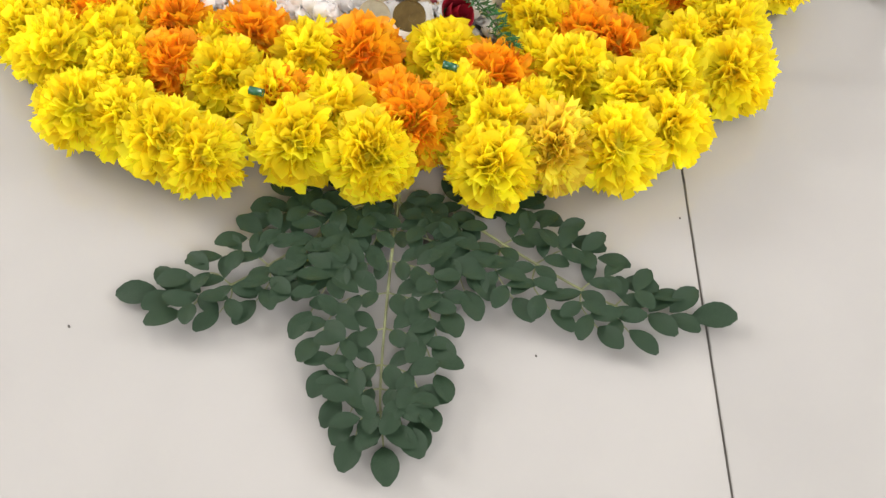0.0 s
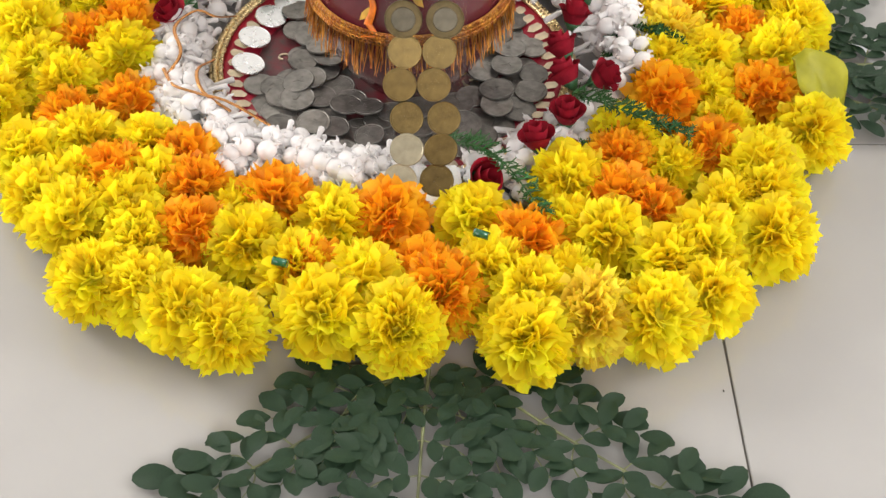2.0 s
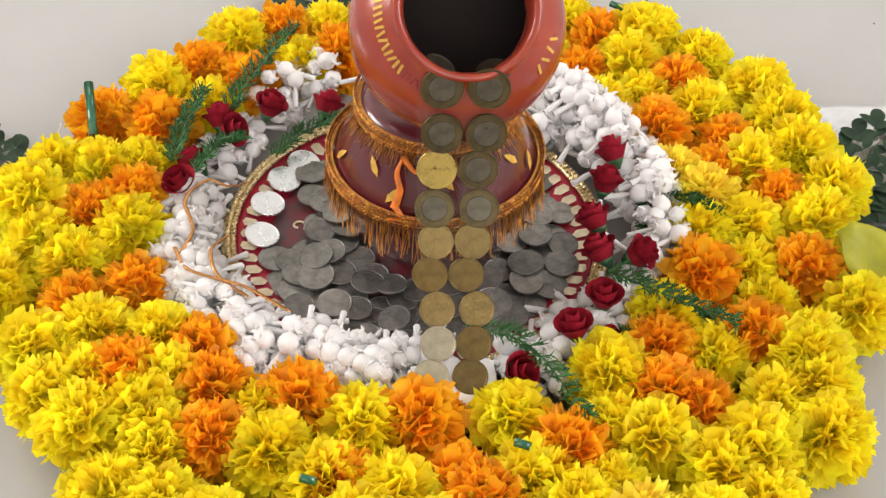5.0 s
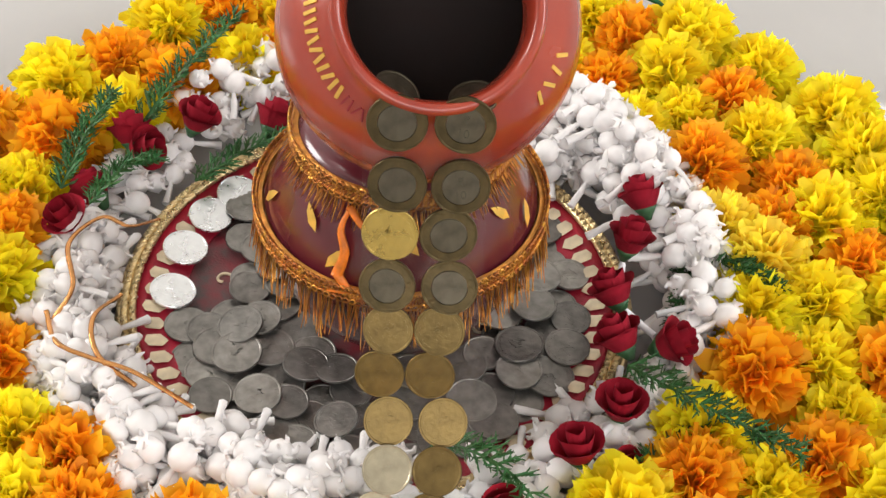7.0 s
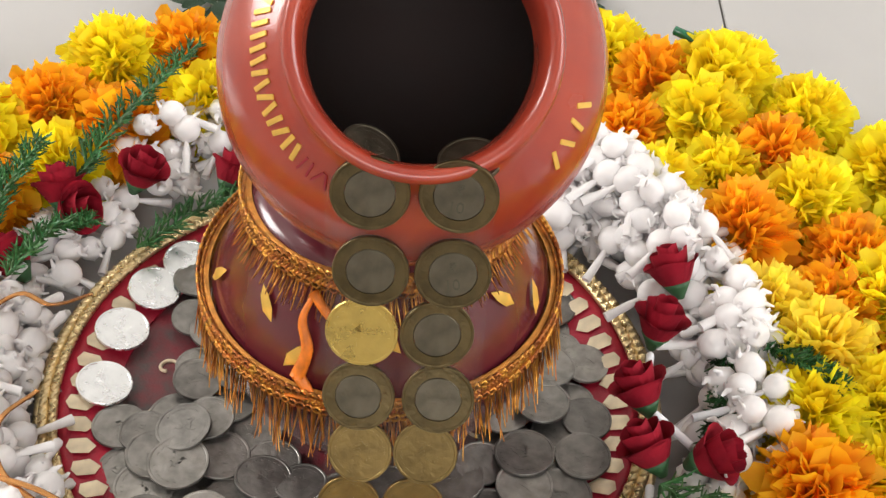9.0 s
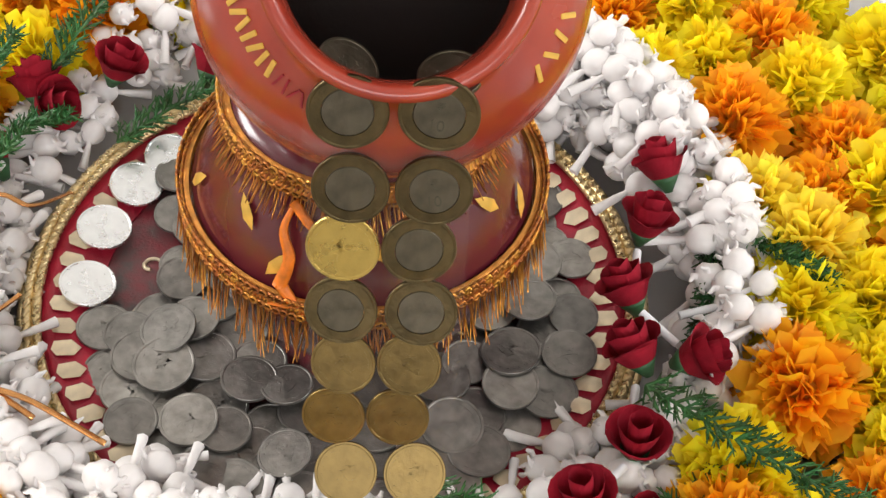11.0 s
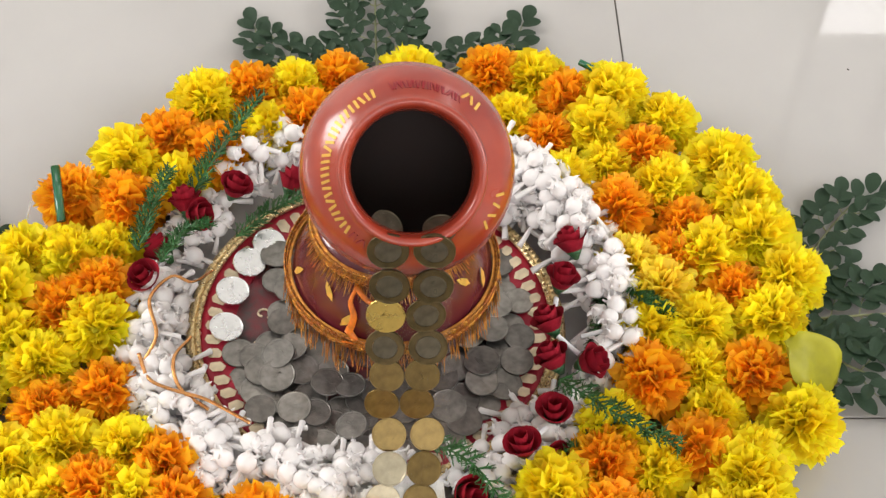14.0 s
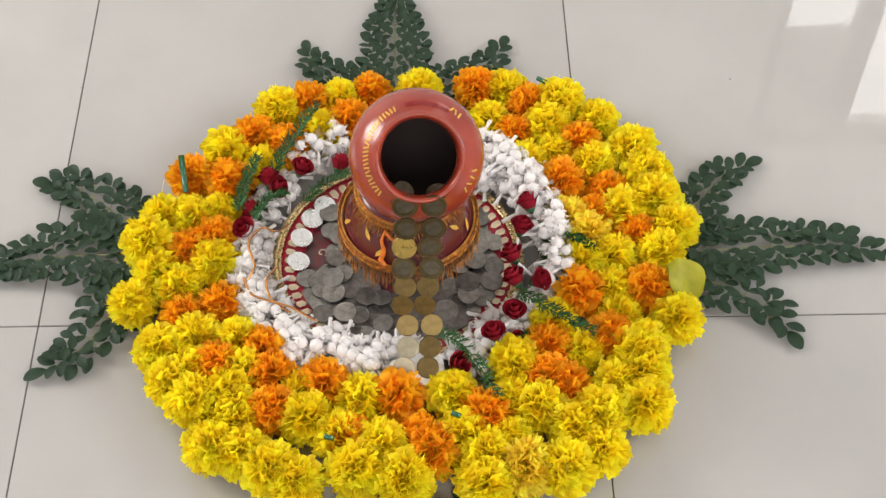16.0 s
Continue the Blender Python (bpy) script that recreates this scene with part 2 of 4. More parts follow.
# ---- floor tiles ----
tile_parent = bpy.data.objects["floor"]
SEAM_Y, PITCH, GAP = -0.063, 0.616, 0.0007
tile_mesh = {}
for row in range(-5, 4):
    ya, yb = SEAM_Y + row * PITCH, SEAM_Y + (row + 1) * PITCH
    for col in range(-4, 5):
        xa = -0.4177 + col * PITCH
        xb = xa + PITCH
        x0, x1, y0, y1 = max(xa + GAP, X0), min(xb - GAP, X1), max(ya + GAP, Y0), min(yb - GAP, Y1)
        if x1 - x0 < 0.05 or y1 - y0 < 0.05:
            continue
        key = (round(x1 - x0, 4), round(y1 - y0, 4))
        if key not in tile_mesh:
            v, f = box(key[0], key[1], 0.006, 0.0005)
            tile_mesh[key] = mesh_of("tile", v, f, TILE, False)
        ob = new("tile", tile_mesh[key])
        ob.parent = tile_parent
        ob.location = Vector(((x0 + x1) / 2, (y0 + y1) / 2, -0.003)) - tile_parent.location

# ---- round tray under the pots ----
TC = Vector((-0.020, 0.012, 0.0))


def tray():
    root = thing("decorative_tray", pose(TC.x, TC.y, 0) @ Matrix.Diagonal((0.84, 0.84, 0.9, 1)), "round crimson brocade tray with gold braided rim on the floor", "tray")
    part("tray_base", mesh_of("tray_base", *lathe([(0.0, 0.008), (0.128, 0.008), (0.134, 0.009), (0.137, 0.002), (0.0, 0.002)], 72), TRAYDARK), root, "dark brocade tray centre")
    part("rim_band", mesh_of("rim_band", *lathe([(0.1285, 0.0095), (0.150, 0.0150), (0.157, 0.0175), (0.157, 0.008), (0.1285, 0.004), (0.1285, 0.0095)], 96), TRAYRED), root, "crimson cloth rim band")
    edge = []
    for r, z, w in ((0.1590, 0.0190, 0.0026), (0.1640, 0.0188, 0.0028), (0.1675, 0.0140, 0.0030)):
        prof = [(r + w * math.cos(a), z + w * math.sin(a)) for a in [k * math.pi / 4 for k in range(9)]]
        edge.append(lathe(prof, 120))
    for k in range(190):
        a = 2 * math.pi * k / 190
        for r, z in ((0.1590, 0.0212), (0.1640, 0.0210)):
            c = Vector((r * math.cos(a), r * math.sin(a), z))
            tip = Vector((-math.sin(a), math.cos(a), 0)) * 0.0022 + Vector((math.cos(a), math.sin(a), 0)) * 0.0012
            edge.append(tube([c - tip, c, c + tip], 0.0012, 5))
    part("braid_edge", mesh_of("braid_edge", *join(edge), TRAYRIM), root, "twisted gold braid edge")
    petal = mesh_of("petal_motif", [(-0.0086, 0, 0), (-0.004, -0.0052, 0.0006), (0.005, -0.0048, 0.0006), (0.0072, 0, 0), (0.005, 0.0048, 0.0006), (-0.004, 0.0052, 0.0006), (-0.001, 0, 0.0018)],
                    [(0, 1, 6), (1, 2, 6), (2, 3, 6), (3, 4, 6), (4, 5, 6), (5, 0, 6)], TRAYIVORY)
    for k in range(62):
        a = 2 * math.pi * k / 62
        part("petal_motif", petal, root, "", Matrix.Translation((0.1462 * math.cos(a), 0.1462 * math.sin(a), 0.0150)) @ Matrix.Rotation(a, 4, "Z") @ Matrix.Rotation(-0.25, 4, "Y"))
    swirl = random.Random(3)
    curl = [smooth_curve([(0.007 * math.cos(a) * (1 - a / 9), 0.007 * math.sin(a) * (1 - a / 9), 0) for a in [j * 0.9 for j in range(7)]], 4)]
    curl_mesh = mesh_of("scroll_motif", *tube(curl[0], 0.0011, 5), TRAYIVORY)
    for k in range(46):
        a, r = swirl.uniform(0, 6.28), swirl.uniform(0.055, 0.125)
        part("scroll_motif", curl_mesh, root, "", Matrix.Translation((r * math.cos(a), r * math.sin(a), 0.0088)) @ Matrix.Rotation(swirl.uniform(0, 6.28), 4, "Z"))
    return root


tray()


# ---- pots ----
AXIS = Vector((0.07, -0.68, 0.73)).normalized()
MOUTH = Vector((0.0066, -0.0428, 0.2515))
UP = (Vector((0, 0, 1)) - AXIS * AXIS.z).normalized()
BALL = MOUTH - AXIS * 0.0567
SEAT = Vector((-0.0075, 0.012, 0.0085))
WIDE, TALL = 0.945, 0.96


def clear_of_ball(p):
    """Whether a point of the lower pot lies outside the pot that rests in its neck."""
    return (SEAT + Vector((p[0] * WIDE, p[1] * WIDE, p[2] * TALL)) - BALL).length > 0.0668


def lower_pot():
    root = thing("clay_pot", Matrix.Translation(SEAT) @ Matrix.Diagonal((WIDE, WIDE, TALL, 1)), "maroon painted round clay pot with gold fringes on the tray", "pot", "stacked clay pots")
    prof = [(0.0, 0.0), (0.036, 0.0), (0.042, 0.004), (0.056, 0.022), (0.069, 0.046), (0.0755, 0.068), (0.0765, 0.078), (0.0740, 0.091), (0.0675, 0.107), (0.0605, 0.121), (0.0555, 0.132), (0.0540, 0.140), (0.0450, 0.1415), (0.0, 0.130)]
    pv, pf = lathe(prof, 96)
    cup = []
    for p in pv:
        w = SEAT + Vector((p[0] * WIDE, p[1] * WIDE, p[2] * TALL)) - BALL
        flat = w.x * w.x + w.y * w.y
        dip = -math.sqrt(0.0684 ** 2 - flat) if flat < 0.0684 ** 2 else 1.0
        cup.append((p[0], p[1], p[2] + min(0.0, dip - w.z) / TALL))
    part("pot_body", mesh_of("pot_body", cup, pf, MAROON), root)
    rng = random.Random(5)

    def fringe(name, radius, z, slope, count, drop):
        bv, bf = lathe([(radius + 0.0008, z - 0.003), (radius + 0.0028, z - 0.002), (radius + 0.0022, z + 0.003), (radius, z + 0.003)], 96)
        fr = part(name, mesh_of(name, bv, [q for q in bf if all(clear_of_ball(bv[i]) for i in q)], ZARI), root, "gold and copper zari fringe")
        loops, strands = [], []
        n = int(count / 2.2)
        for k in range(n):
            a = 2 * math.pi * k / n
            e, t = Vector((math.cos(a), math.sin(a), 0)), Vector((-math.sin(a), math.cos(a), 0))
            c = e * (radius + 0.0035) + Vector((0, 0, z))
            if not clear_of_ball(c):
                continue
            ring = [c + t * (0.0026 * math.cos(b)) + (Vector((0, 0, 1)) - e * slope).normalized() * (0.0030 * math.sin(b)) for b in [j * 1.0472 for j in range(7)]]
            loops.append(tube(ring, 0.0009, 4))
            ring2 = [c + e * 0.0012 + Vector((0, 0, 0.0042 if k % 2 else -0.0036)) + t * (0.0019 * math.cos(b)) + Vector((0, 0, 0.0019 * math.sin(b))) for b in [j * 1.2566 for j in range(6)]]
            loops.append(tube(ring2, 0.0008, 4))
        for k in range(count):
            a = 2 * math.pi * (k + rng.uniform(-0.5, 0.5)) / count
            e, t = Vector((math.cos(a), math.sin(a), 0)), Vector((-math.sin(a), math.cos(a), 0))
            p = e * (radius + 0.003) + Vector((0, 0, z - 0.002))
            if not clear_of_ball(p):
                continue
            ln = drop * rng.uniform(0.55, 1.15)
            sw, out = rng.uniform(-0.18, 0.18), rng.uniform(0.0, 0.28)
            q = p + Vector((0, 0, -ln * 0.5)) + t * (sw * ln * 0.5) + e * (out * ln * 0.4)
            r = p + Vector((0, 0, -ln)) + t * (sw * ln) + e * (out * ln * 0.6 + slope * ln * 0.6)
            strands.append(tube([p, q, r], 0.00055, 3, 0.5))
        part("braid", mesh_of("braid", *join(loops), ZARI), fr)
        tagged(part("fringe_thread", mesh_of("fringe_thread", *join(strands), ZARI), fr), kind="stuff")

    fringe("lower_fringe", 0.0757, 0.088, 0.06, 620, 0.030)
    fringe("upper_fringe", 0.0545, 0.137, 0.55, 420, 0.015)
    # small gold leaf marks on the shoulder
    leaf_v = [(0, -0.0075, 0), (0.0028, -0.002, 0.0008), (0.0022, 0.004, 0.0008), (0, 0.0085, 0), (-0.0022, 0.004, 0.0008), (-0.0028, -0.002, 0.0008), (0, 0, 0.0016)]
    leaf = mesh_of("gold_leaf_mark", leaf_v, [(0, 1, 6), (1, 2, 6), (2, 3, 6), (3, 4, 6), (4, 5, 6), (5, 0, 6)], GOLDPAINT)
    for k in range(14):
        a = radians(-165 + k * 24 + (8 if k % 2 else 0))
        r, z = (0.0645, 0.114) if k % 2 else (0.0705, 0.101)
        e = Vector((math.cos(a), math.sin(a), 0))
        m = Matrix.Translation(e * (r + 0.0006) + Vector((0, 0, z))) @ (e + Vector((0, 0, 0.5))).to_track_quat("Z", "Y").to_matrix().to_4x4() @ Matrix.Rotation(0.7 if k % 2 else -0.6, 4, "Z")
        part("gold_leaf_mark", leaf, root, "", m)
    # an orange silk tassel tied at the neck
    cord = smooth_curve([(-0.024, -0.054, 0.129), (-0.029, -0.060, 0.119), (-0.027, -0.066, 0.108), (-0.031, -0.070, 0.096)], 6)
    part("tassel", mesh_of("tassel", *join([tube(cord, 0.0011, 6, 3.0), tube(smooth_curve([(-0.031, -0.070, 0.098), (-0.026, -0.0745, 0.090), (-0.036, -0.0715, 0.087)], 5), 0.003, 6, 0.4, 0.5),
                                            tube(smooth_curve([(-0.025, -0.054, 0.129), (-0.017, -0.061, 0.121), (-0.009, -0.063, 0.121)], 5), 0.0026, 6, 0.7, 0.6)]), TASSEL), root, "orange silk cord tassel")
    return root


def upper_pot():
    turn = AXIS.to_track_quat("Z", "Y").to_matrix().to_4x4()
    root = thing("clay_pot", Matrix.Translation(MOUTH) @ turn @ Matrix.Scale(0.93, 4), "red oxide painted clay pot lying tilted with its mouth open", "pot", "stacked clay pots")
    outer = [(0.0, -0.122), (0.030, -0.118), (0.053, -0.106), (0.068, -0.084), (0.0738, -0.061), (0.0728, -0.045), (0.068, -0.030), (0.0592, -0.0185), (0.0510, -0.0125), (0.0475, -0.0085), (0.0465, -0.0055), (0.0480, -0.0025), (0.0485, 0.0), (0.0470, 0.0022), (0.0445, 0.0022), (0.0425, -0.001), (0.0412, -0.005), (0.0405, -0.010), (0.0400, -0.016)]
    part("pot_body", mesh_of("pot_body", *lathe(outer, 112), CLAY), root)
    inner = [(0.0400, -0.016), (0.050, -0.030), (0.062, -0.050), (0.064, -0.066), (0.056, -0.092), (0.035, -0.108), (0.0, -0.113)]
    part("pot_inside", mesh_of("pot_inside", *lathe(inner, 64), INSIDE), root, "near-black inside")
    rng = random.Random(8)
    dash = mesh_of("gold_stroke", *box(0.0072, 0.0020, 0.0006, 0.0002), GOLDPAINT, False)
    tick = mesh_of("red_stroke", *box(0.0060, 0.0008, 0.0005), REDPAINT, False)

    def on_shoulder(a, r, z, twist, me, name):
        m = Matrix.Rotation(a, 4, "Z") @ Matrix.Translation((r, 0, z)) @ Matrix.Rotation(0.62, 4, "Y") @ Matrix.Rotation(twist, 4, "Z")
        part(name, me, root, "", m)

    for k in range(25):
        a = radians(112 + k * 4.4)
        on_shoulder(a, 0.0566, -0.0162, rng.choice((-0.3, -0.08, 0.1, 0.25)), dash, "gold_stroke")
    for k in range(34):
        a = radians(52 + k * 1.9 + rng.uniform(-0.6, 0.6)) if k < 26 else radians(222 + (k - 26) * 3.5)
        on_shoulder(a, 0.0572, -0.0165, rng.uniform(-0.5, 0.5), tick, "red_stroke")
    for k in range(7):
        on_shoulder(radians(-40 + k * 7 if k < 4 else 20 + k * 5), 0.0612, -0.0200, rng.uniform(-0.6, 0.6), dash, "gold_stroke")
    return root


lower_pot()
upper_pot()


# ---- coins ----
def coin_meshes(radius, thick, mat, name):
    r, h = radius, thick / 2
    prof = [(0.0, -h * 0.8), (r * 0.9, -h * 0.8), (r * 0.92, -h), (r * 0.985, -h), (r, -h * 0.7), (r, h * 0.7), (r * 0.985, h), (r * 0.92, h), (r * 0.90, h * 0.78), (0.0, h * 0.78)]
    v, f = lathe(prof, 36)
    rng = random.Random(len(name) + int(radius * 1e5))
    bits = [(v, f)]
    # worn relief: a low figure in the middle and short strokes round the edge
    for k in range(9):
        a, rr = rng.uniform(0, 6.28), r * rng.uniform(0.05, 0.42)
        bits.append(moved(box(r * rng.uniform(0.1, 0.34), r * 0.08, thick * 0.16), pose(rr * math.cos(a), rr * math.sin(a), h * 0.82, 0, 0, rng.uniform(0, 180))))
    for k in range(16):
        a = k * 2 * math.pi / 22
        bits.append(moved(box(r * 0.05, r * 0.12, thick * 0.14), Matrix.Rotation(a, 4, "Z") @ Matrix.Translation((r * 0.76, 0, h * 0.82))))
    return mesh_of(name, *join(bits), mat, False)


R10, R5, TH = 0.0135, 0.0117, 0.0019
FIVE = [coin_meshes(R5, TH, BRASS, "coin_face")]
FIVEB = coin_meshes(R5 * 1.04, TH, BRASSB, "coin_face")
TWO = [coin_meshes(r, 0.0017, STEEL, "coin_face") for r in (0.0125, 0.0135, 0.0115)]
SHINE = coin_meshes(0.0128, 0.0017, GLARE, "coin_face")
FACE_STEEL = coin_meshes(R5, TH, TENMID, "coin_face")
FACE_PALE = coin_meshes(R5, TH, PALE, "coin_face")
RING10 = mesh_of("coin_ring", *lathe([(0.0086, -TH * 0.4), (0.0128, -TH * 0.42), (0.0134, -TH * 0.5), (0.0135, -TH * 0.3), (0.0135, TH * 0.3), (0.0133, TH * 0.5), (0.0126, TH * 0.5), (0.0123, TH * 0.4), (0.0087, TH * 0.4), (0.0086, -TH * 0.4)], 48), TENRIM, False)
MID10 = mesh_of("coin_centre", *lathe([(0.0, -TH * 0.4), (0.0085, -TH * 0.4), (0.0085, TH * 0.36), (0.0083, TH * 0.44), (0.0, TH * 0.40)], 40), TENMID, False)


def ten_coin(m, written=False):
    root = thing("coin", m, "two-tone ten rupee coin stuck on clear tape", "coin", "coins pouring from the pot")
    part("coin_ring", RING10, root, "bronze outer ring")
    mid = part("coin_centre", MID10, root, "nickel centre")
    if written:
        for text, size, x, y in (("10", 0.0058, -0.0034, -0.0058), ("\u20b9", 0.0052, -0.0012, 0.0010)):
            cu = bpy.data.curves.new("coin_numeral", "FONT")
            cu.body, cu.size, cu.extrude = text, size, 0.00012
            cu.materials.append(INK)
            part("coin_numeral", cu, mid, "engraved numeral", pose(x, y, TH * 0.46))
    return root


# the falling strip: (y, z) of each pair, from the lip down to the card
STRIP = [(-0.0740, 0.2147), (-0.0765, 0.1822), (-0.0805, 0.1567), (-0.0860, 0.1289), (-0.0940, 0.1080), (-0.1020, 0.0860), (-0.1140, 0.0660), (-0.1340, 0.0550), (-0.1515, 0.0425)]
STRIP_X = [(-0.0088, 0.0195), (-0.0082, 0.0191), (-0.0108, 0.0149), (-0.0116, 0.0165), (-0.0106, 0.0129), (-0.0141, 0.0093), (-0.0093, 0.0163), (-0.0090, 0.0141), (-0.0135, 0.0114)]
path = smooth_curve([(0, y, z) for y, z in STRIP], 6)
wobble = random.Random(12)
for i, ((y, z), xs) in enumerate(zip(STRIP, STRIP_X)):
    ahead = (path[min(i * 6 + 2, len(path) - 1)] - path[max(i * 6 - 2, 0)]).normalized()
    for s, x in enumerate(xs):
        normal = Vector((1, 0, 0)).cross(ahead)
        normal = -normal if normal.z < 0 else normal
        normal = (normal + Vector((wobble.uniform(-0.12, 0.12), wobble.uniform(-0.05, 0.05), 0.22 if i < 5 else 0.05))).normalized()
        m = Matrix.Translation((x, y, z)) @ normal.to_track_quat("Z", "Y").to_matrix().to_4x4() @ Matrix.Rotation(wobble.uniform(-0.3, 0.3), 4, "Z")
        if i < 4 and not (i == 2 and s == 0):
            ten_coin(m @ Matrix.Scale(0.955, 4), i < 2 and s == 1)
        elif i == 2:
            thing("coin", m @ Matrix.Scale(1.04, 4), "polished brass coin stuck on clear tape", "coin", "coins pouring from the pot", me=FIVEB)
        elif i > 6 and s == 0:
            thing("coin", m, "pale nickel coin with worn relief on clear tape", "coin", "coins pouring from the pot", me=FACE_PALE)
        else:
            thing("coin", m, "brass five rupee coin stuck on clear tape", "coin", "coins pouring from the pot", me=FIVE[0])
for x, dy, lean in ((-0.0175, 0.0015, (0.46, -0.10, 0.88)), (0.0150, -0.0010, (-0.12, -0.02, 0.99))):
    spot = MOUTH - AXIS * 0.0177 - UP * 0.0350
    thing("coin", Matrix.Translation((spot.x + x, spot.y + dy, spot.z + 0.001)) @ Vector(lean).to_track_quat("Z", "Y").to_matrix().to_4x4() @ Matrix.Scale(0.92, 4), "dark steel coin leaning in the mouth of the pot", "coin", "coins in the pot mouth", me=FACE_STEEL)

tape_v, tape_f = [], []
for p, q in zip(path, path[1:] + [path[-1] * 2 - path[-2]]):
    back = Vector((0, 0.0025, -0.0018))
    for x in (-0.0235, 0.0315):
        tape_v.append(Vector((x, p.y, p.z)) + back)
    for x in (-0.0235, 0.0315):
        tape_v.append(Vector((x, p.y, p.z)) + back * 1.12)
for k in range(len(path) - 1):
    a, b = 4 * k, 4 * k + 4
    tape_f += [(a, a + 1, b + 1, b), (a + 2, b + 2, b + 3, a + 3), (a, b, b + 2, a + 2), (a + 1, a + 3, b + 3, b + 1)]
thing("sticky_tape", None, "clear sticky tape strip holding two rows of coins", "tape", me=mesh_of("sticky_tape", tape_v, tape_f, TAPE))
thing("folded_card", pose(0.001, -0.152, 0.0285, 16, 0, 8), "small folded white card under the lowest coins", "card", me=mesh_of("folded_card", *box(0.056, 0.034, 0.022, 0.002), CARD, False))

# four coins leaning on the rim, window glare in their colour, then a loose heap in two fans
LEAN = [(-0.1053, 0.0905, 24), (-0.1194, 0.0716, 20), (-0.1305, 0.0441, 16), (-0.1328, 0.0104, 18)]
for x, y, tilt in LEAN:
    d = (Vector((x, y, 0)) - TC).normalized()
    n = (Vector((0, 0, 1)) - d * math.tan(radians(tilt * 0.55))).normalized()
    thing("coin", Matrix.Translation((x, y, 0.0150)) @ n.to_track_quat("Z", "Y").to_matrix().to_4x4(), "steel coin leaning on the tray rim, window glare in its colour", "coin", "coins on the tray", me=SHINE)
heap = random.Random(21)
laid = [(x, y, 0.0150) for x, y, _ in LEAN]


def heap_coin(x, y):
    over = sum(1 for a, b, c in laid if (a - x) ** 2 + (b - y) ** 2 < 0.0225 ** 2)
    z = 0.0100 + 0.0018 * over
    laid.append((x, y, z))
    tilt = 1.5 + 1.6 * over
    me = heap.choice(TWO)
    thing("coin", pose(x, y, z, heap.uniform(-tilt, tilt), heap.uniform(-tilt, tilt), heap.uniform(0, 360)), "dull grey steel coin lying in the heap on the tray", "coin", "coins on the tray", me=me)


for cx0, cx1, cy0, cy1, want, gap in ((-0.135, -0.02, -0.098, 0.085, 84, 0.0126), (0.00, 0.110, -0.098, 0.085, 56, 0.0130)):
    tries, got = 0, 0
    while got < want and tries < 6000:
        tries += 1
        x, y = heap.uniform(cx0, cx1), heap.uniform(cy0, cy1)
        if math.hypot(x - TC.x, y - TC.y) > 0.112 or math.hypot(x - SEAT.x, y - SEAT.y) < 0.056:
            continue
        if y > -0.005 and x < -0.098:
            continue
        if any((a - x) ** 2 + (b - y) ** 2 < gap ** 2 for a, b, c in laid):
            continue
        heap_coin(x, y)
        got += 1


# ---- marigolds ----
def pompom(mat, seed, petals=430, ragged=1.0):
    """A cloth marigold: hundreds of crumpled petals standing out from one point."""
    rng = random.Random(seed)
    verts, faces = [], []
    for k in range(petals):
        z = 1 - 1.78 * (k + 0.5) / petals
        a = k * 2.39996 + rng.uniform(-0.25, 0.25)
        s = math.sqrt(max(0, 1 - z * z))
        d = Vector((s * math.cos(a), s * math.sin(a), z + rng.uniform(-0.1, 0.1))).normalized()
        side = d.cross(Vector((rng.uniform(-1, 1), rng.uniform(-1, 1), rng.uniform(-1, 1)))).normalized()
        up = d.cross(side)
        ln = 0.030 * rng.uniform(0.80, 1.06)
        w = 0.0047 * rng.uniform(0.65, 1.4) * ragged
        bend, curl, twist = rng.uniform(-0.35, 0.35), rng.uniform(-0.5, 0.9), rng.uniform(-0.7, 0.7)
        o = len(verts)
        for i, t in enumerate((0.36, 0.74, 1.0)):
            c = d * (ln * t) + up * (bend * ln * t * t * 0.55)
            ca, sa = math.cos(twist * t), math.sin(twist * t)
            sv = side * ca + up * sa
            uv = up * ca - side * sa
            ww = w * (0.30, 0.95, 0.80)[i]
            for j in (-1, 0, 1):
                tip = d * (rng.uniform(-0.0036, 0.0026) if i == 2 else 0)
                verts.append(c + sv * (ww * j) + uv * (curl * ww * (0.5 if j else -0.3)) + tip)
        for i in (0, 1):
            for j in (0, 1):
                b = o + i * 3 + j
                faces.append((b, b + 1, b + 4, b + 3))
    core = mesh_of("marigold", *lathe([(0.0, -0.013), (0.011, -0.011), (0.016, -0.002), (0.014, 0.009), (0.0, 0.015)], 12), mat)
    return core, mesh_of("petal_mass", verts, faces, mat)


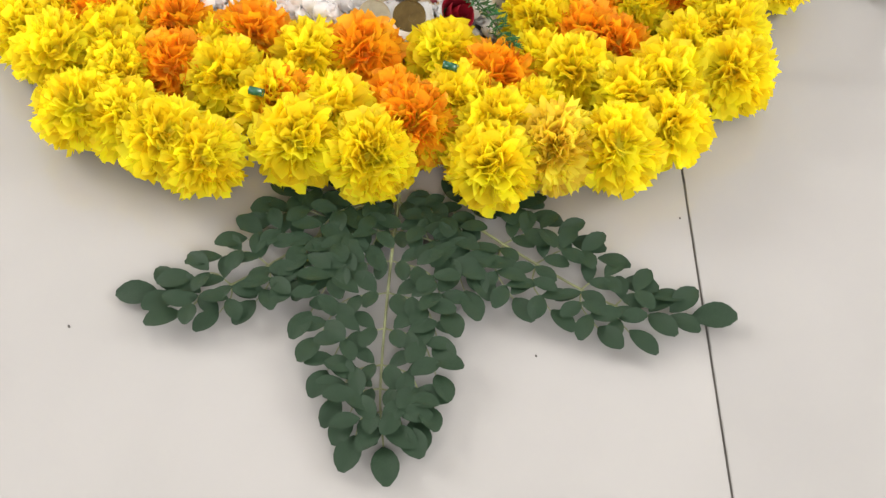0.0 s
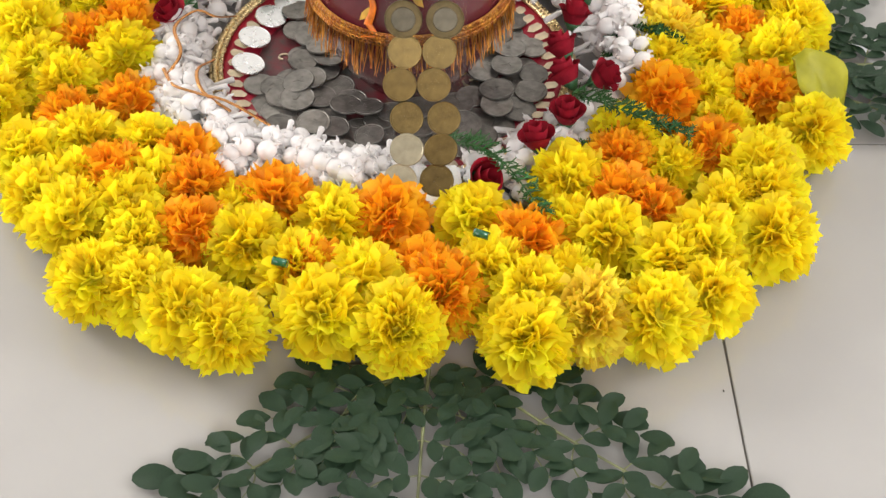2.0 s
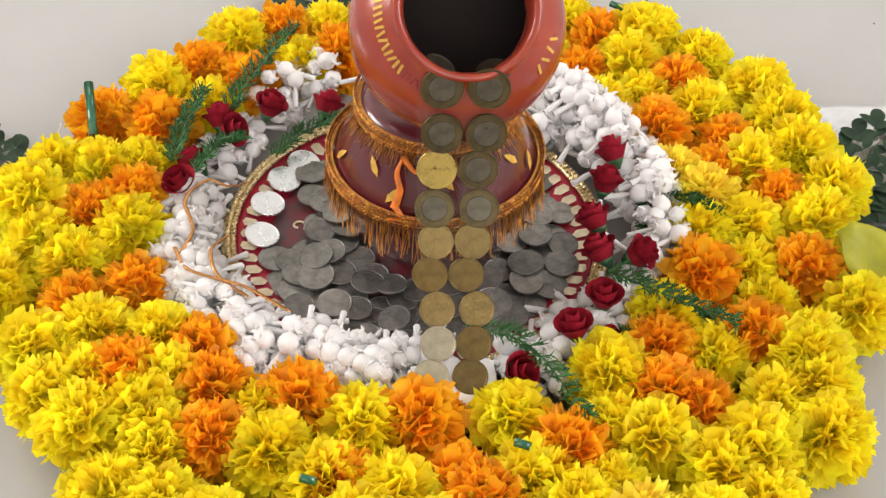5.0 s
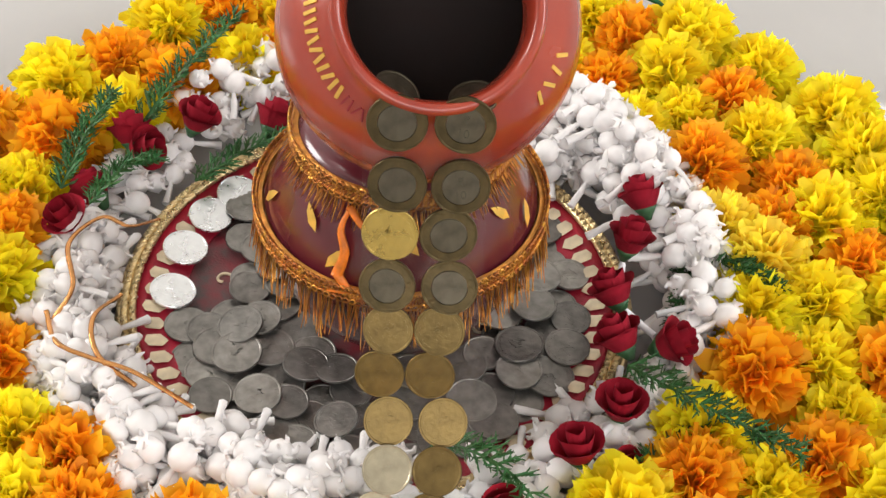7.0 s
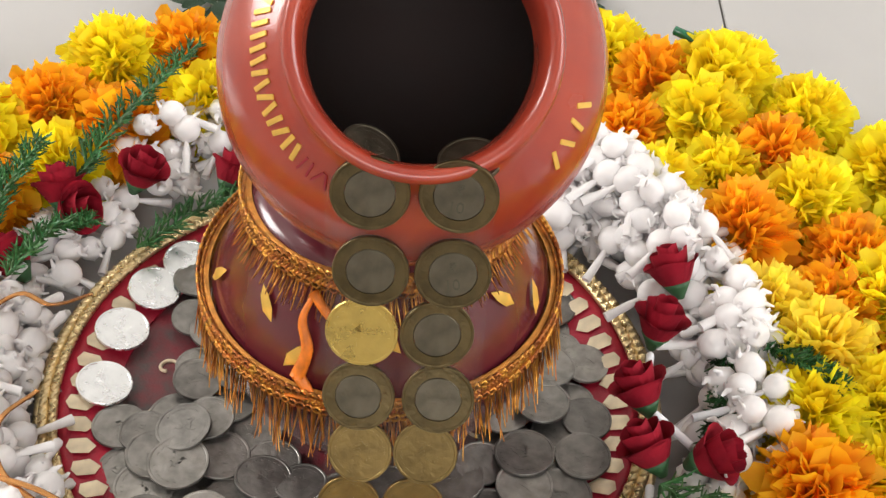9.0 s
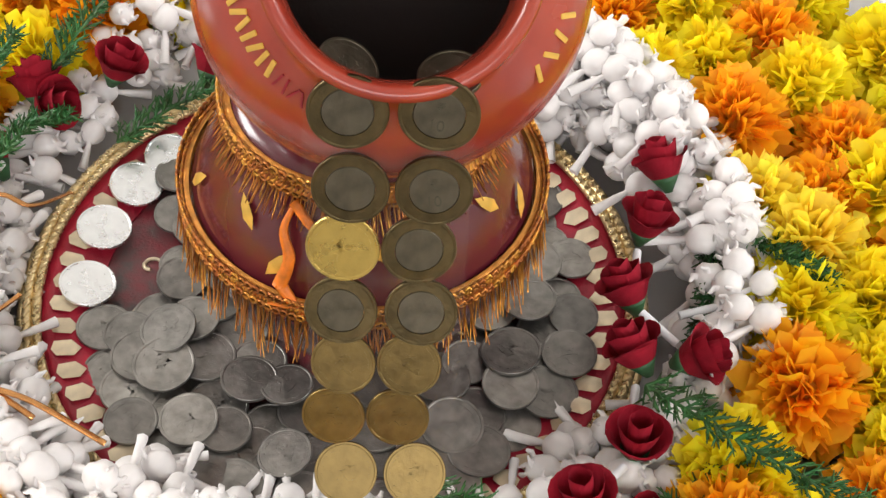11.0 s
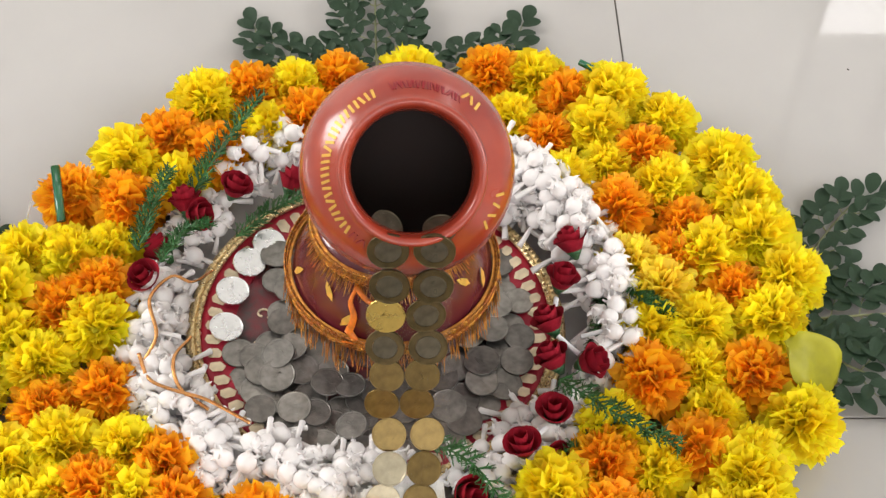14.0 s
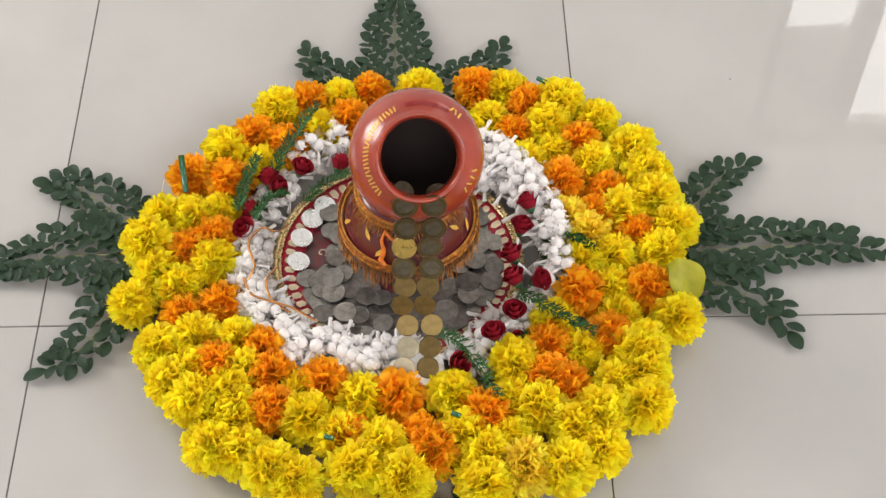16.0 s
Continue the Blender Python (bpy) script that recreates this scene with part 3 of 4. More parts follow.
POM = {c: [pompom(m, 40 + 7 * i + k, 430 if k != 2 else 330, 1.0 if k != 2 else 1.25) for k in range(3)] for i, (c, m) in enumerate((("Y", YELLOW), ("O", ORANGE), ("P", PEACH)))}
SAY = {"Y": "bright yellow cloth marigold in the flower ring", "O": "deep orange cloth marigold in the flower ring", "P": "amber yellow cloth marigold in the flower ring"}
RING_A = [("Y", -0.225, -0.002), ("Y", -0.287, -0.012), ("Y", -0.262, -0.033), ("Y", -0.310, -0.054), ("O", -0.212, -0.057), ("O", -0.254, -0.071), ("Y", -0.274, -0.115), ("Y", -0.237, -0.100), ("Y", -0.192, -0.104), ("Y", -0.259, -0.154), ("O", -0.212, -0.140), ("O", -0.163, -0.116), ("Y", -0.233, -0.181), ("Y", -0.181, -0.142), ("Y", -0.197, -0.168), ("O", -0.154, -0.150), ("Y", -0.210, -0.233), ("Y", -0.185, -0.206), ("O", -0.151, -0.191), ("Y", -0.178, -0.241), ("Y", -0.123, -0.170), ("O", -0.097, -0.162)]
RING_B = [("Y", -0.148, -0.261), ("Y", -0.114, -0.202), ("Y", -0.122, -0.276), ("Y", -0.081, -0.224), ("Y", -0.058, -0.181), ("O", -0.072, -0.225), ("Y", -0.061, -0.264), ("Y", -0.038, -0.236), ("O", -0.020, -0.179), ("Y", -0.014, -0.274), ("O", 0.002, -0.223), ("O", 0.015, -0.244), ("Y", 0.046, -0.226), ("Y", 0.036, -0.176), ("Y", 0.068, -0.284), ("Y", 0.070, -0.247), ("O", 0.071, -0.203), ("P", 0.108, -0.260), ("Y", 0.095, -0.228), ("Y", 0.101, -0.182), ("Y", 0.150, -0.265), ("Y", 0.126, -0.194)]
RING_C = [("Y", 0.104, -0.141), ("Y", 0.163, -0.218), ("Y", 0.188, -0.244), ("O", 0.136, -0.155), ("Y", 0.188, -0.203), ("O", 0.158, -0.166), ("O", 0.140, -0.118), ("Y", 0.236, -0.193), ("Y", 0.210, -0.165), ("Y", 0.177, -0.121), ("Y", 0.239, -0.152), ("O", 0.207, -0.106), ("Y", 0.245, -0.115), ("Y", 0.222, -0.076), ("Y", 0.283, -0.085), ("O", 0.181, -0.048), ("Y", 0.216, -0.042), ("O", 0.256, -0.046), ("Y", 0.186, -0.007), ("Y", 0.222, 0.000), ("Y", 0.273, 0.003), ("O", 0.249, 0.030)]
RING_D = [("Y", 0.294, 0.042), ("P", 0.194, 0.029), ("Y", 0.235, 0.064), ("Y", 0.275, 0.081), ("O", 0.209, 0.062), ("P", 0.175, 0.054), ("O", 0.223, 0.094), ("Y", 0.271, 0.120), ("Y", 0.258, 0.158), ("O", 0.171, 0.109), ("Y", 0.209, 0.135), ("O", 0.196, 0.169), ("Y", 0.219, 0.206), ("Y", 0.166, 0.157), ("Y", 0.129, 0.139), ("Y", 0.160, 0.198), ("Y", 0.176, 0.233), ("O", 0.120, 0.191), ("O", 0.139, 0.235), ("Y", 0.114, 0.259), ("Y", 0.089, 0.212), ("O", 0.076, 0.263)]
RING_E = [("Y", 0.007, 0.256), ("O", -0.054, 0.259), ("Y", -0.090, 0.247), ("O", -0.080, 0.207), ("O", -0.128, 0.242), ("Y", -0.110, 0.196), ("Y", -0.164, 0.228), ("O", -0.151, 0.172), ("O", -0.191, 0.187), ("Y", -0.179, 0.145), ("Y", -0.223, 0.164), ("O", -0.216, 0.116), ("O", -0.261, 0.126), ("Y", -0.224, 0.074), ("Y", -0.255, 0.062), ("Y", -0.287, 0.063), ("O", -0.226, 0.030), ("Y", -0.300, 0.027), ("O", -0.257, 0.015)]
pom_rng = random.Random(77)
RING_E += [("Y", -0.186, -0.190), ("Y", 0.190, -0.205), ("Y", -0.235, -0.140), ("Y", 0.235, -0.130), ("P", 0.107, -0.268), ("Y", 0.062, -0.272), ("Y", -0.012, -0.276), ("Y", 0.020, -0.245), ("Y", 0.149, -0.087)]
for ring in (RING_A, RING_B, RING_C, RING_D, RING_E):
    for c, x, y in ring:
        far = math.hypot(x + 0.02, y)
        s = 0.93 + (0.07 if far > 0.26 else 0.0) + pom_rng.uniform(-0.10, 0.10)
        core, petals = pom_rng.choice(POM[c])
        ob = thing("marigold", pose(x, y, 0.0285 * s, pom_rng.uniform(-28, 28), pom_rng.uniform(-28, 28), pom_rng.uniform(0, 360)) @ Matrix.Diagonal((s, s, s * 0.98, 1)),
                   SAY[c], "flower", "marigolds in the ring", me=core)
        tagged(part("petal_mass", petals, ob), kind="stuff")


# ---- white bud garland ----
def bud_mesh(seed):
    rng = random.Random(seed)
    v, f = [], []
    n, rows = 14, 8
    for j in range(rows + 1):
        b = -math.pi / 2 + math.pi * j / rows
        for k in range(n):
            a = 2 * math.pi * k / n
            groove = 1 - 0.17 * (abs(math.sin(2.0 * a + 0.9 * b + seed)) < 0.34) * math.cos(b)
            r = 0.0060 * groove
            v.append((r * math.cos(a) * math.cos(b), r * math.sin(a) * math.cos(b), 0.0064 * math.sin(b)))
    for j in range(rows):
        for k in range(n):
            f.append((j * n + k, j * n + (k + 1) % n, (j + 1) * n + (k + 1) % n, (j + 1) * n + k))
    stem = tube([Vector((0, 0, -0.0055)), Vector((0.0006, 0, -0.011)), Vector((0.001, 0.0008, -0.021))], 0.0012, 6, 1.9)
    bits = [(v, f), stem]
    for k in range(4):
        a = k * 1.57 + seed
        p = Vector((0.0022 * math.cos(a), 0.0022 * math.sin(a), 0.0045))
        bits.append(tube([p, p + Vector((0.002 * math.cos(a), 0.002 * math.sin(a), 0.0016)), p + Vector((0.0030 * math.cos(a + 0.7), 0.0030 * math.sin(a + 0.7), 0.0034))], 0.0021, 5, 0.3, 0.5))
    return mesh_of("bud", *join(bits), BUD)


BUDS = [bud_mesh(k) for k in range(4)]
bud_rng = random.Random(31)


def garland(label, sectors):
    root = thing("bud_garland", pose(TC.x, TC.y, 0), label, "garland")
    placed = []
    for a0, a1, r0, r1, z0, z1, want in sectors:
        got = tries = 0
        while got < want and tries < want * 60:
            tries += 1
            a, q = radians(bud_rng.uniform(a0, a1)), bud_rng.random()
            r = r0 + (r1 - r0) * q
            z = z0 + (z1 - z0) * bud_rng.random() * (0.4 + 0.6 * math.sin(math.pi * min(1, max(0, q))))
            p = Vector((r * math.cos(a), r * math.sin(a), z))
            if any((p - o).length_squared < 0.0092 ** 2 for o in placed):
                continue
            placed.append(p)
            d = Vector((bud_rng.gauss(0, 0.8), bud_rng.gauss(0, 0.8), 0.35)).normalized()
            m = Matrix.Translation(p) @ d.to_track_quat("Z", "Y").to_matrix().to_4x4() @ Matrix.Rotation(bud_rng.uniform(0, 6.28), 4, "Z") @ Matrix.Scale(bud_rng.uniform(0.98, 1.26), 4)
            part("bud", bud_rng.choice(BUDS), root, "", m)
            got += 1
    return root


garland("white plastic bud garland heaped round the tray edge", [(168, 196, 0.146, 0.190, 0.014, 0.042, 62), (196, 232, 0.138, 0.194, 0.014, 0.046, 92), (232, 262, 0.118, 0.182, 0.014, 0.046, 86), (262, 278, 0.112, 0.165, 0.014, 0.034, 30)])
garland("white plastic bud garland heaped beside the tray", [(20, 60, 0.150, 0.200, 0.020, 0.066, 124), (42, 62, 0.125, 0.16, 0.022, 0.05, 24), (-14, 20, 0.158, 0.200, 0.016, 0.054, 66), (-34, -14, 0.150, 0.192, 0.014, 0.040, 30), (-68, -34, 0.128, 0.186, 0.014, 0.032, 50)])
garland("short white bud string among roses behind the tray", [(112, 132, 0.165, 0.205, 0.018, 0.050, 34), (136, 170, 0.155, 0.192, 0.012, 0.030, 26)])


# ---- roses, straws, ferns ----
def rose(x, y, z, lean, label):
    """A small foam rose: curled petals wrapped round each other over a green calyx."""
    rng = random.Random(int(abs(x * 7000) + abs(y * 3000)))
    d = Vector((lean[0], lean[1], lean[2])).normalized()
    root = thing("rose", Matrix.Translation((x, y, z)) @ d.to_track_quat("Z", "Y").to_matrix().to_4x4() @ Matrix.Scale(1.10, 4), label, "flower", "foam roses")
    for k in range(11):
        ring = 0 if k < 3 else 1 if k < 6 else 2
        a0 = k * 2.2 + rng.uniform(-0.2, 0.2)
        r, h, span = (0.0040, 0.0068, 0.0088)[ring], (0.0135, 0.0125, 0.0095)[ring], (3.0, 2.5, 2.2)[ring]
        v, f = [], []
        for i in range(5):
            t = i / 4
            for j in range(7):
                b = a0 + (j / 6 - 0.5) * span
                edge = 1 - 0.35 * abs(j / 6 - 0.5) ** 1.5
                flare = r * (0.50 + 0.62 * math.sin(1.9 * t) + 0.16 * ring * t ** 5)
                v.append(Vector((flare * math.cos(b), flare * math.sin(b), -0.006 + (h + 0.006) * t * edge + rng.uniform(-0.0003, 0.0003) - 0.0016 * ring * t ** 5)))
        for i in range(4):
            for j in range(6):
                q = i * 7 + j
                f.append((q, q + 1, q + 8, q + 7))
        part("petal", mesh_of("petal", v, f, ROSE), root)
    part("calyx", mesh_of("calyx", *lathe([(0.0, -0.011), (0.0018, -0.011), (0.0045, -0.0065), (0.0062, -0.0040), (0.0, -0.0035)], 12), CALYX), root, "green calyx")
    return root


RED = "dark crimson foam rose lying on the garland"
for x, y, z, lx, ly, lz in ((-0.1318, 0.1224, 0.044, 0.4, 0.2, 0.9), (-0.1683, 0.1068, 0.044, -0.2, 0.6, 0.8), (-0.1610, 0.0991, 0.040, 0.8, -0.3, 0.5), (-0.1915, 0.0361, 0.042, -0.3, -0.2, 1.0), (-0.1847, 0.0692, 0.032, -0.5, 0.5, 0.3),
                            (-0.0886, 0.1379, 0.032, 0.3, 0.6, 0.6), (0.1290, 0.0624, 0.048, -0.3, 0.6, 0.7), (0.1184, 0.0285, 0.048, 0.2, 0.3, 0.9), (0.1077, -0.0092, 0.046, -0.4, 0.5, 0.7)):
    rose(x, y, z, (lx, ly, lz), RED)
for x, y, z, lx, ly, lz in ((0.1086, -0.0413, 0.046, -0.5, 0.5, 0.7), (0.1332, -0.0435, 0.046, 0.7, -0.1, 0.6), (0.1053, -0.0838, 0.044, 0.0, 0.1, 1.0), (0.0826, -0.1110, 0.044, -0.2, 0.2, 0.9), (0.0427, -0.1436, 0.038, 0.5, -0.5, 0.7), (0.1044, -0.1122, 0.028, 0.5, -0.3, 0.5)):
    rose(x, y, z, (lx, ly, lz), RED)


def straw(a, b):
    v, f = tube([Vector(a), (Vector(a) + Vector(b)) / 2, Vector(b)], 0.0019, 8)
    thing("straw", None, "short white plastic straw between two roses", "straw", "straws between the roses", me=mesh_of("straw", v, f, STRAW))


for a, b in (((0.1230, 0.0521, 0.038), (0.1198, 0.0408, 0.040)), ((0.1142, 0.0163, 0.042), (0.1119, 0.0031, 0.044)), ((0.1131, -0.0177, 0.042), (0.1279, -0.0311, 0.038)), ((0.1082, -0.0536, 0.038), (0.1048, -0.0706, 0.040)),
             ((0.1003, -0.0932, 0.040), (0.0895, -0.1035, 0.040)), ((0.0315, -0.1359, 0.036), (0.0166, -0.1281, 0.034)), ((-0.1503, 0.1084, 0.034), (-0.1657, 0.0992, 0.034)), ((-0.1843, 0.0521, 0.034), (-0.1782, 0.0653, 0.034)),
             ((-0.0526, -0.1556, 0.028), (-0.0279, -0.1540, 0.030)), ((-0.0783, 0.1624, 0.038), (-0.0574, 0.1640, 0.042)), ((0.1303, -0.0160, 0.038), (0.1513, -0.0106, 0.040))):
    straw(a, b)


def fern(points, width, label, lime=False):
    """A plastic fern sprig: a stem with rows of forked needles."""
    rng = random.Random(int(abs(points[0][0]) * 9000) + 3)
    line = smooth_curve(points, 10)
    root = thing("fern_sprig", None, label, "foliage", "fern sprigs")
    part("stem", mesh_of("stem", *tube(line, 0.0009, 5, 0.5), FERN), root)
    bits = []
    for i, p in enumerate(line):
        d = (line[min(i + 1, len(line) - 1)] - line[max(0, i - 1)]).normalized()
        s = d.cross(Vector((0, 0, 1))).normalized()
        for k in range(5):
            side = s * rng.choice((-1, 1)) * rng.uniform(0.4, 1.0) + Vector((0, 0, rng.uniform(0.0, 0.8))) + d * rng.uniform(0.5, 1.1)
            ln = width * rng.uniform(0.5, 1.0) * (1.1 - 0.5 * i / len(line))
            e = p + side.normalized() * ln
            bits.append(tube([p, p.lerp(e, 0.6) + Vector((0, 0, 0.001)), e], 0.0008, 3, 0.35))
            for q in range(3):
                b = p.lerp(e, 0.35 + 0.22 * q)
                fork = (side.normalized() + Vector((rng.uniform(-1, 1), rng.uniform(-1, 1), rng.uniform(-0.3, 0.7)))).normalized()
                bits.append(tube([b, b + fork * (0.0055 * rng.uniform(0.6, 1.2))], 0.0007, 3, 0.4))
    tagged(part("needles", mesh_of("needles", *join(bits), FERN), root), kind="stuff")


GREEN = "green plastic fern sprig tucked between roses and flowers"
fern([(-0.1670, 0.1181, 0.038), (-0.1449, 0.1575, 0.053), (-0.1187, 0.2064, 0.057)], 0.016, GREEN)
fern([(-0.2019, 0.0656, 0.038), (-0.1942, 0.0995, 0.048), (-0.1837, 0.1316, 0.053)], 0.014, GREEN)
fern([(-0.1300, 0.0893, 0.025), (-0.0959, 0.1172, 0.030), (-0.0546, 0.1337, 0.034)], 0.012, GREEN)
fern([(0.1119, -0.0555, 0.042), (0.1468, -0.0900, 0.053), (0.1858, -0.1170, 0.055)], 0.015, GREEN)
fern([(0.0119, -0.0978, 0.034), (0.0507, -0.1304, 0.048), (0.0810, -0.1894, 0.051)], 0.016, GREEN)
fern([(0.1529, 0.0404, 0.032), (0.1481, 0.0083, 0.036), (0.1374, -0.0294, 0.032)], 0.012, GREEN)
fern([(0.1001, -0.1273, 0.028), (0.1216, -0.1086, 0.034), (0.1489, -0.0863, 0.036)], 0.012, GREEN)
fern([(-0.1833, 0.0540, 0.038), (-0.1683, 0.0784, 0.044), (-0.1510, 0.0858, 0.044)], 0.010, GREEN)
fern([(0.1669, 0.0308, 0.038), (0.1824, 0.0117, 0.046), (0.1952, -0.0017, 0.046)], 0.011, GREEN)

# copper ribbon loops on the garland
for pts in ([(-0.1454, 0.0535, 0.028), (-0.1566, 0.0310, 0.044), (-0.1717, 0.0331, 0.048), (-0.1856, 0.0124, 0.048), (-0.1772, -0.0198, 0.049), (-0.1844, -0.0386, 0.044)],
            [(-0.1890, -0.0329, 0.044), (-0.1784, -0.0576, 0.049), (-0.1597, -0.0673, 0.049), (-0.1372, -0.0733, 0.046), (-0.1072, -0.0850, 0.034)],
            [(-0.1542, -0.0144, 0.038), (-0.1627, -0.0408, 0.049), (-0.1559, -0.0655, 0.049), (-0.1355, -0.0790, 0.042)]):
    thing("copper_ribbon", None, "thin curling copper ribbon lying on white buds", "ribbon", "copper ribbons", me=mesh_of("copper_ribbon", *tube(smooth_curve(pts, 10), 0.0014, 6, 1.0, 0.45), COPPER))

# green foil tubes and the string ends of the flower garland
for a, b in (((-0.2691, 0.1288, 0.063), (-0.2628, 0.0909, 0.042)), ((0.1505, 0.2598, 0.048), (0.1672, 0.2464, 0.049)), ((0.0347, -0.2153, 0.057), (0.0440, -0.2192, 0.057)), ((-0.0931, -0.2374, 0.053), (-0.0838, -0.2403, 0.053))):
    a, b = Vector(a), Vector(b)
    thing("foil_tube", None, "short green foil tube at the garland end", "tube", "green foil tubes", me=mesh_of("foil_tube", *tube([a, a.lerp(b, 0.5), b], 0.0036 if abs(a.x) > 0.2 else 0.0028, 10), GREENTUBE))
thing("garland_string", None, "loose white string hanging from the flower ring", "string", me=mesh_of("garland_string", *tube(smooth_curve([(-0.2922, 0.1178, 0.034), (-0.2955, 0.1046, 0.019), (-0.2836, 0.0912, 0.009), (-0.2649, 0.0834, 0.011)], 8), 0.0007, 6), STRAW))


def silk_leaf():
    v, f = [], []
    for i in range(9):
        t = i / 8
        for j in range(7):
            u = j / 3 - 1
            w = 0.026 * math.sin(math.pi * (0.08 + 0.84 * t)) ** 0.7
            v.append(Vector(((t - 0.5) * 0.062, u * w, 0.007 * abs(u) ** 1.5 + 0.006 * math.sin(math.pi * t) + 0.0035 * math.sin(7 * t + 4 * u))))
    for i in range(8):
        for j in range(6):
            q = i * 7 + j
            f.append((q, q + 1, q + 8, q + 7))
    me = mesh_of("silk_leaf", v, f, LIME)
    ob = thing("silk_leaf", pose(0.292, -0.044, 0.042, 12, 42, -34) @ Matrix.Scale(0.85, 4), "curled lime green silk leaf at the ring's edge", "leaf", me=me)
    md = ob.modifiers.new("thick", "SOLIDIFY")
    md.thickness = 0.0006


silk_leaf()


# ---- moringa sprays ----
def leaflet_mesh():
    v, f = [], []
    rows = 7
    for i in range(rows):
        t = i / (rows - 1)
        w = 0.295 * math.sin(math.pi * (0.05 + 0.90 * t ** 1.15)) ** 0.7
        w = w if 0 < i < rows - 1 else (0.03 if i == 0 else 0.07)
        for j in (-1, -0.5, 0, 0.5, 1):
            v.append(Vector((j * w, t, 0.09 * abs(j) * w * 2 + 0.05 * math.sin(math.pi * t))))
    for i in range(rows - 1):
        for j in range(4):
            q = i * 5 + j
            f.append((q, q + 1, q + 6, q + 5))
    return v, f


LEAFLET = leaflet_mesh()
leaflets = [mesh_of("leaflet", *LEAFLET, LEAF)]


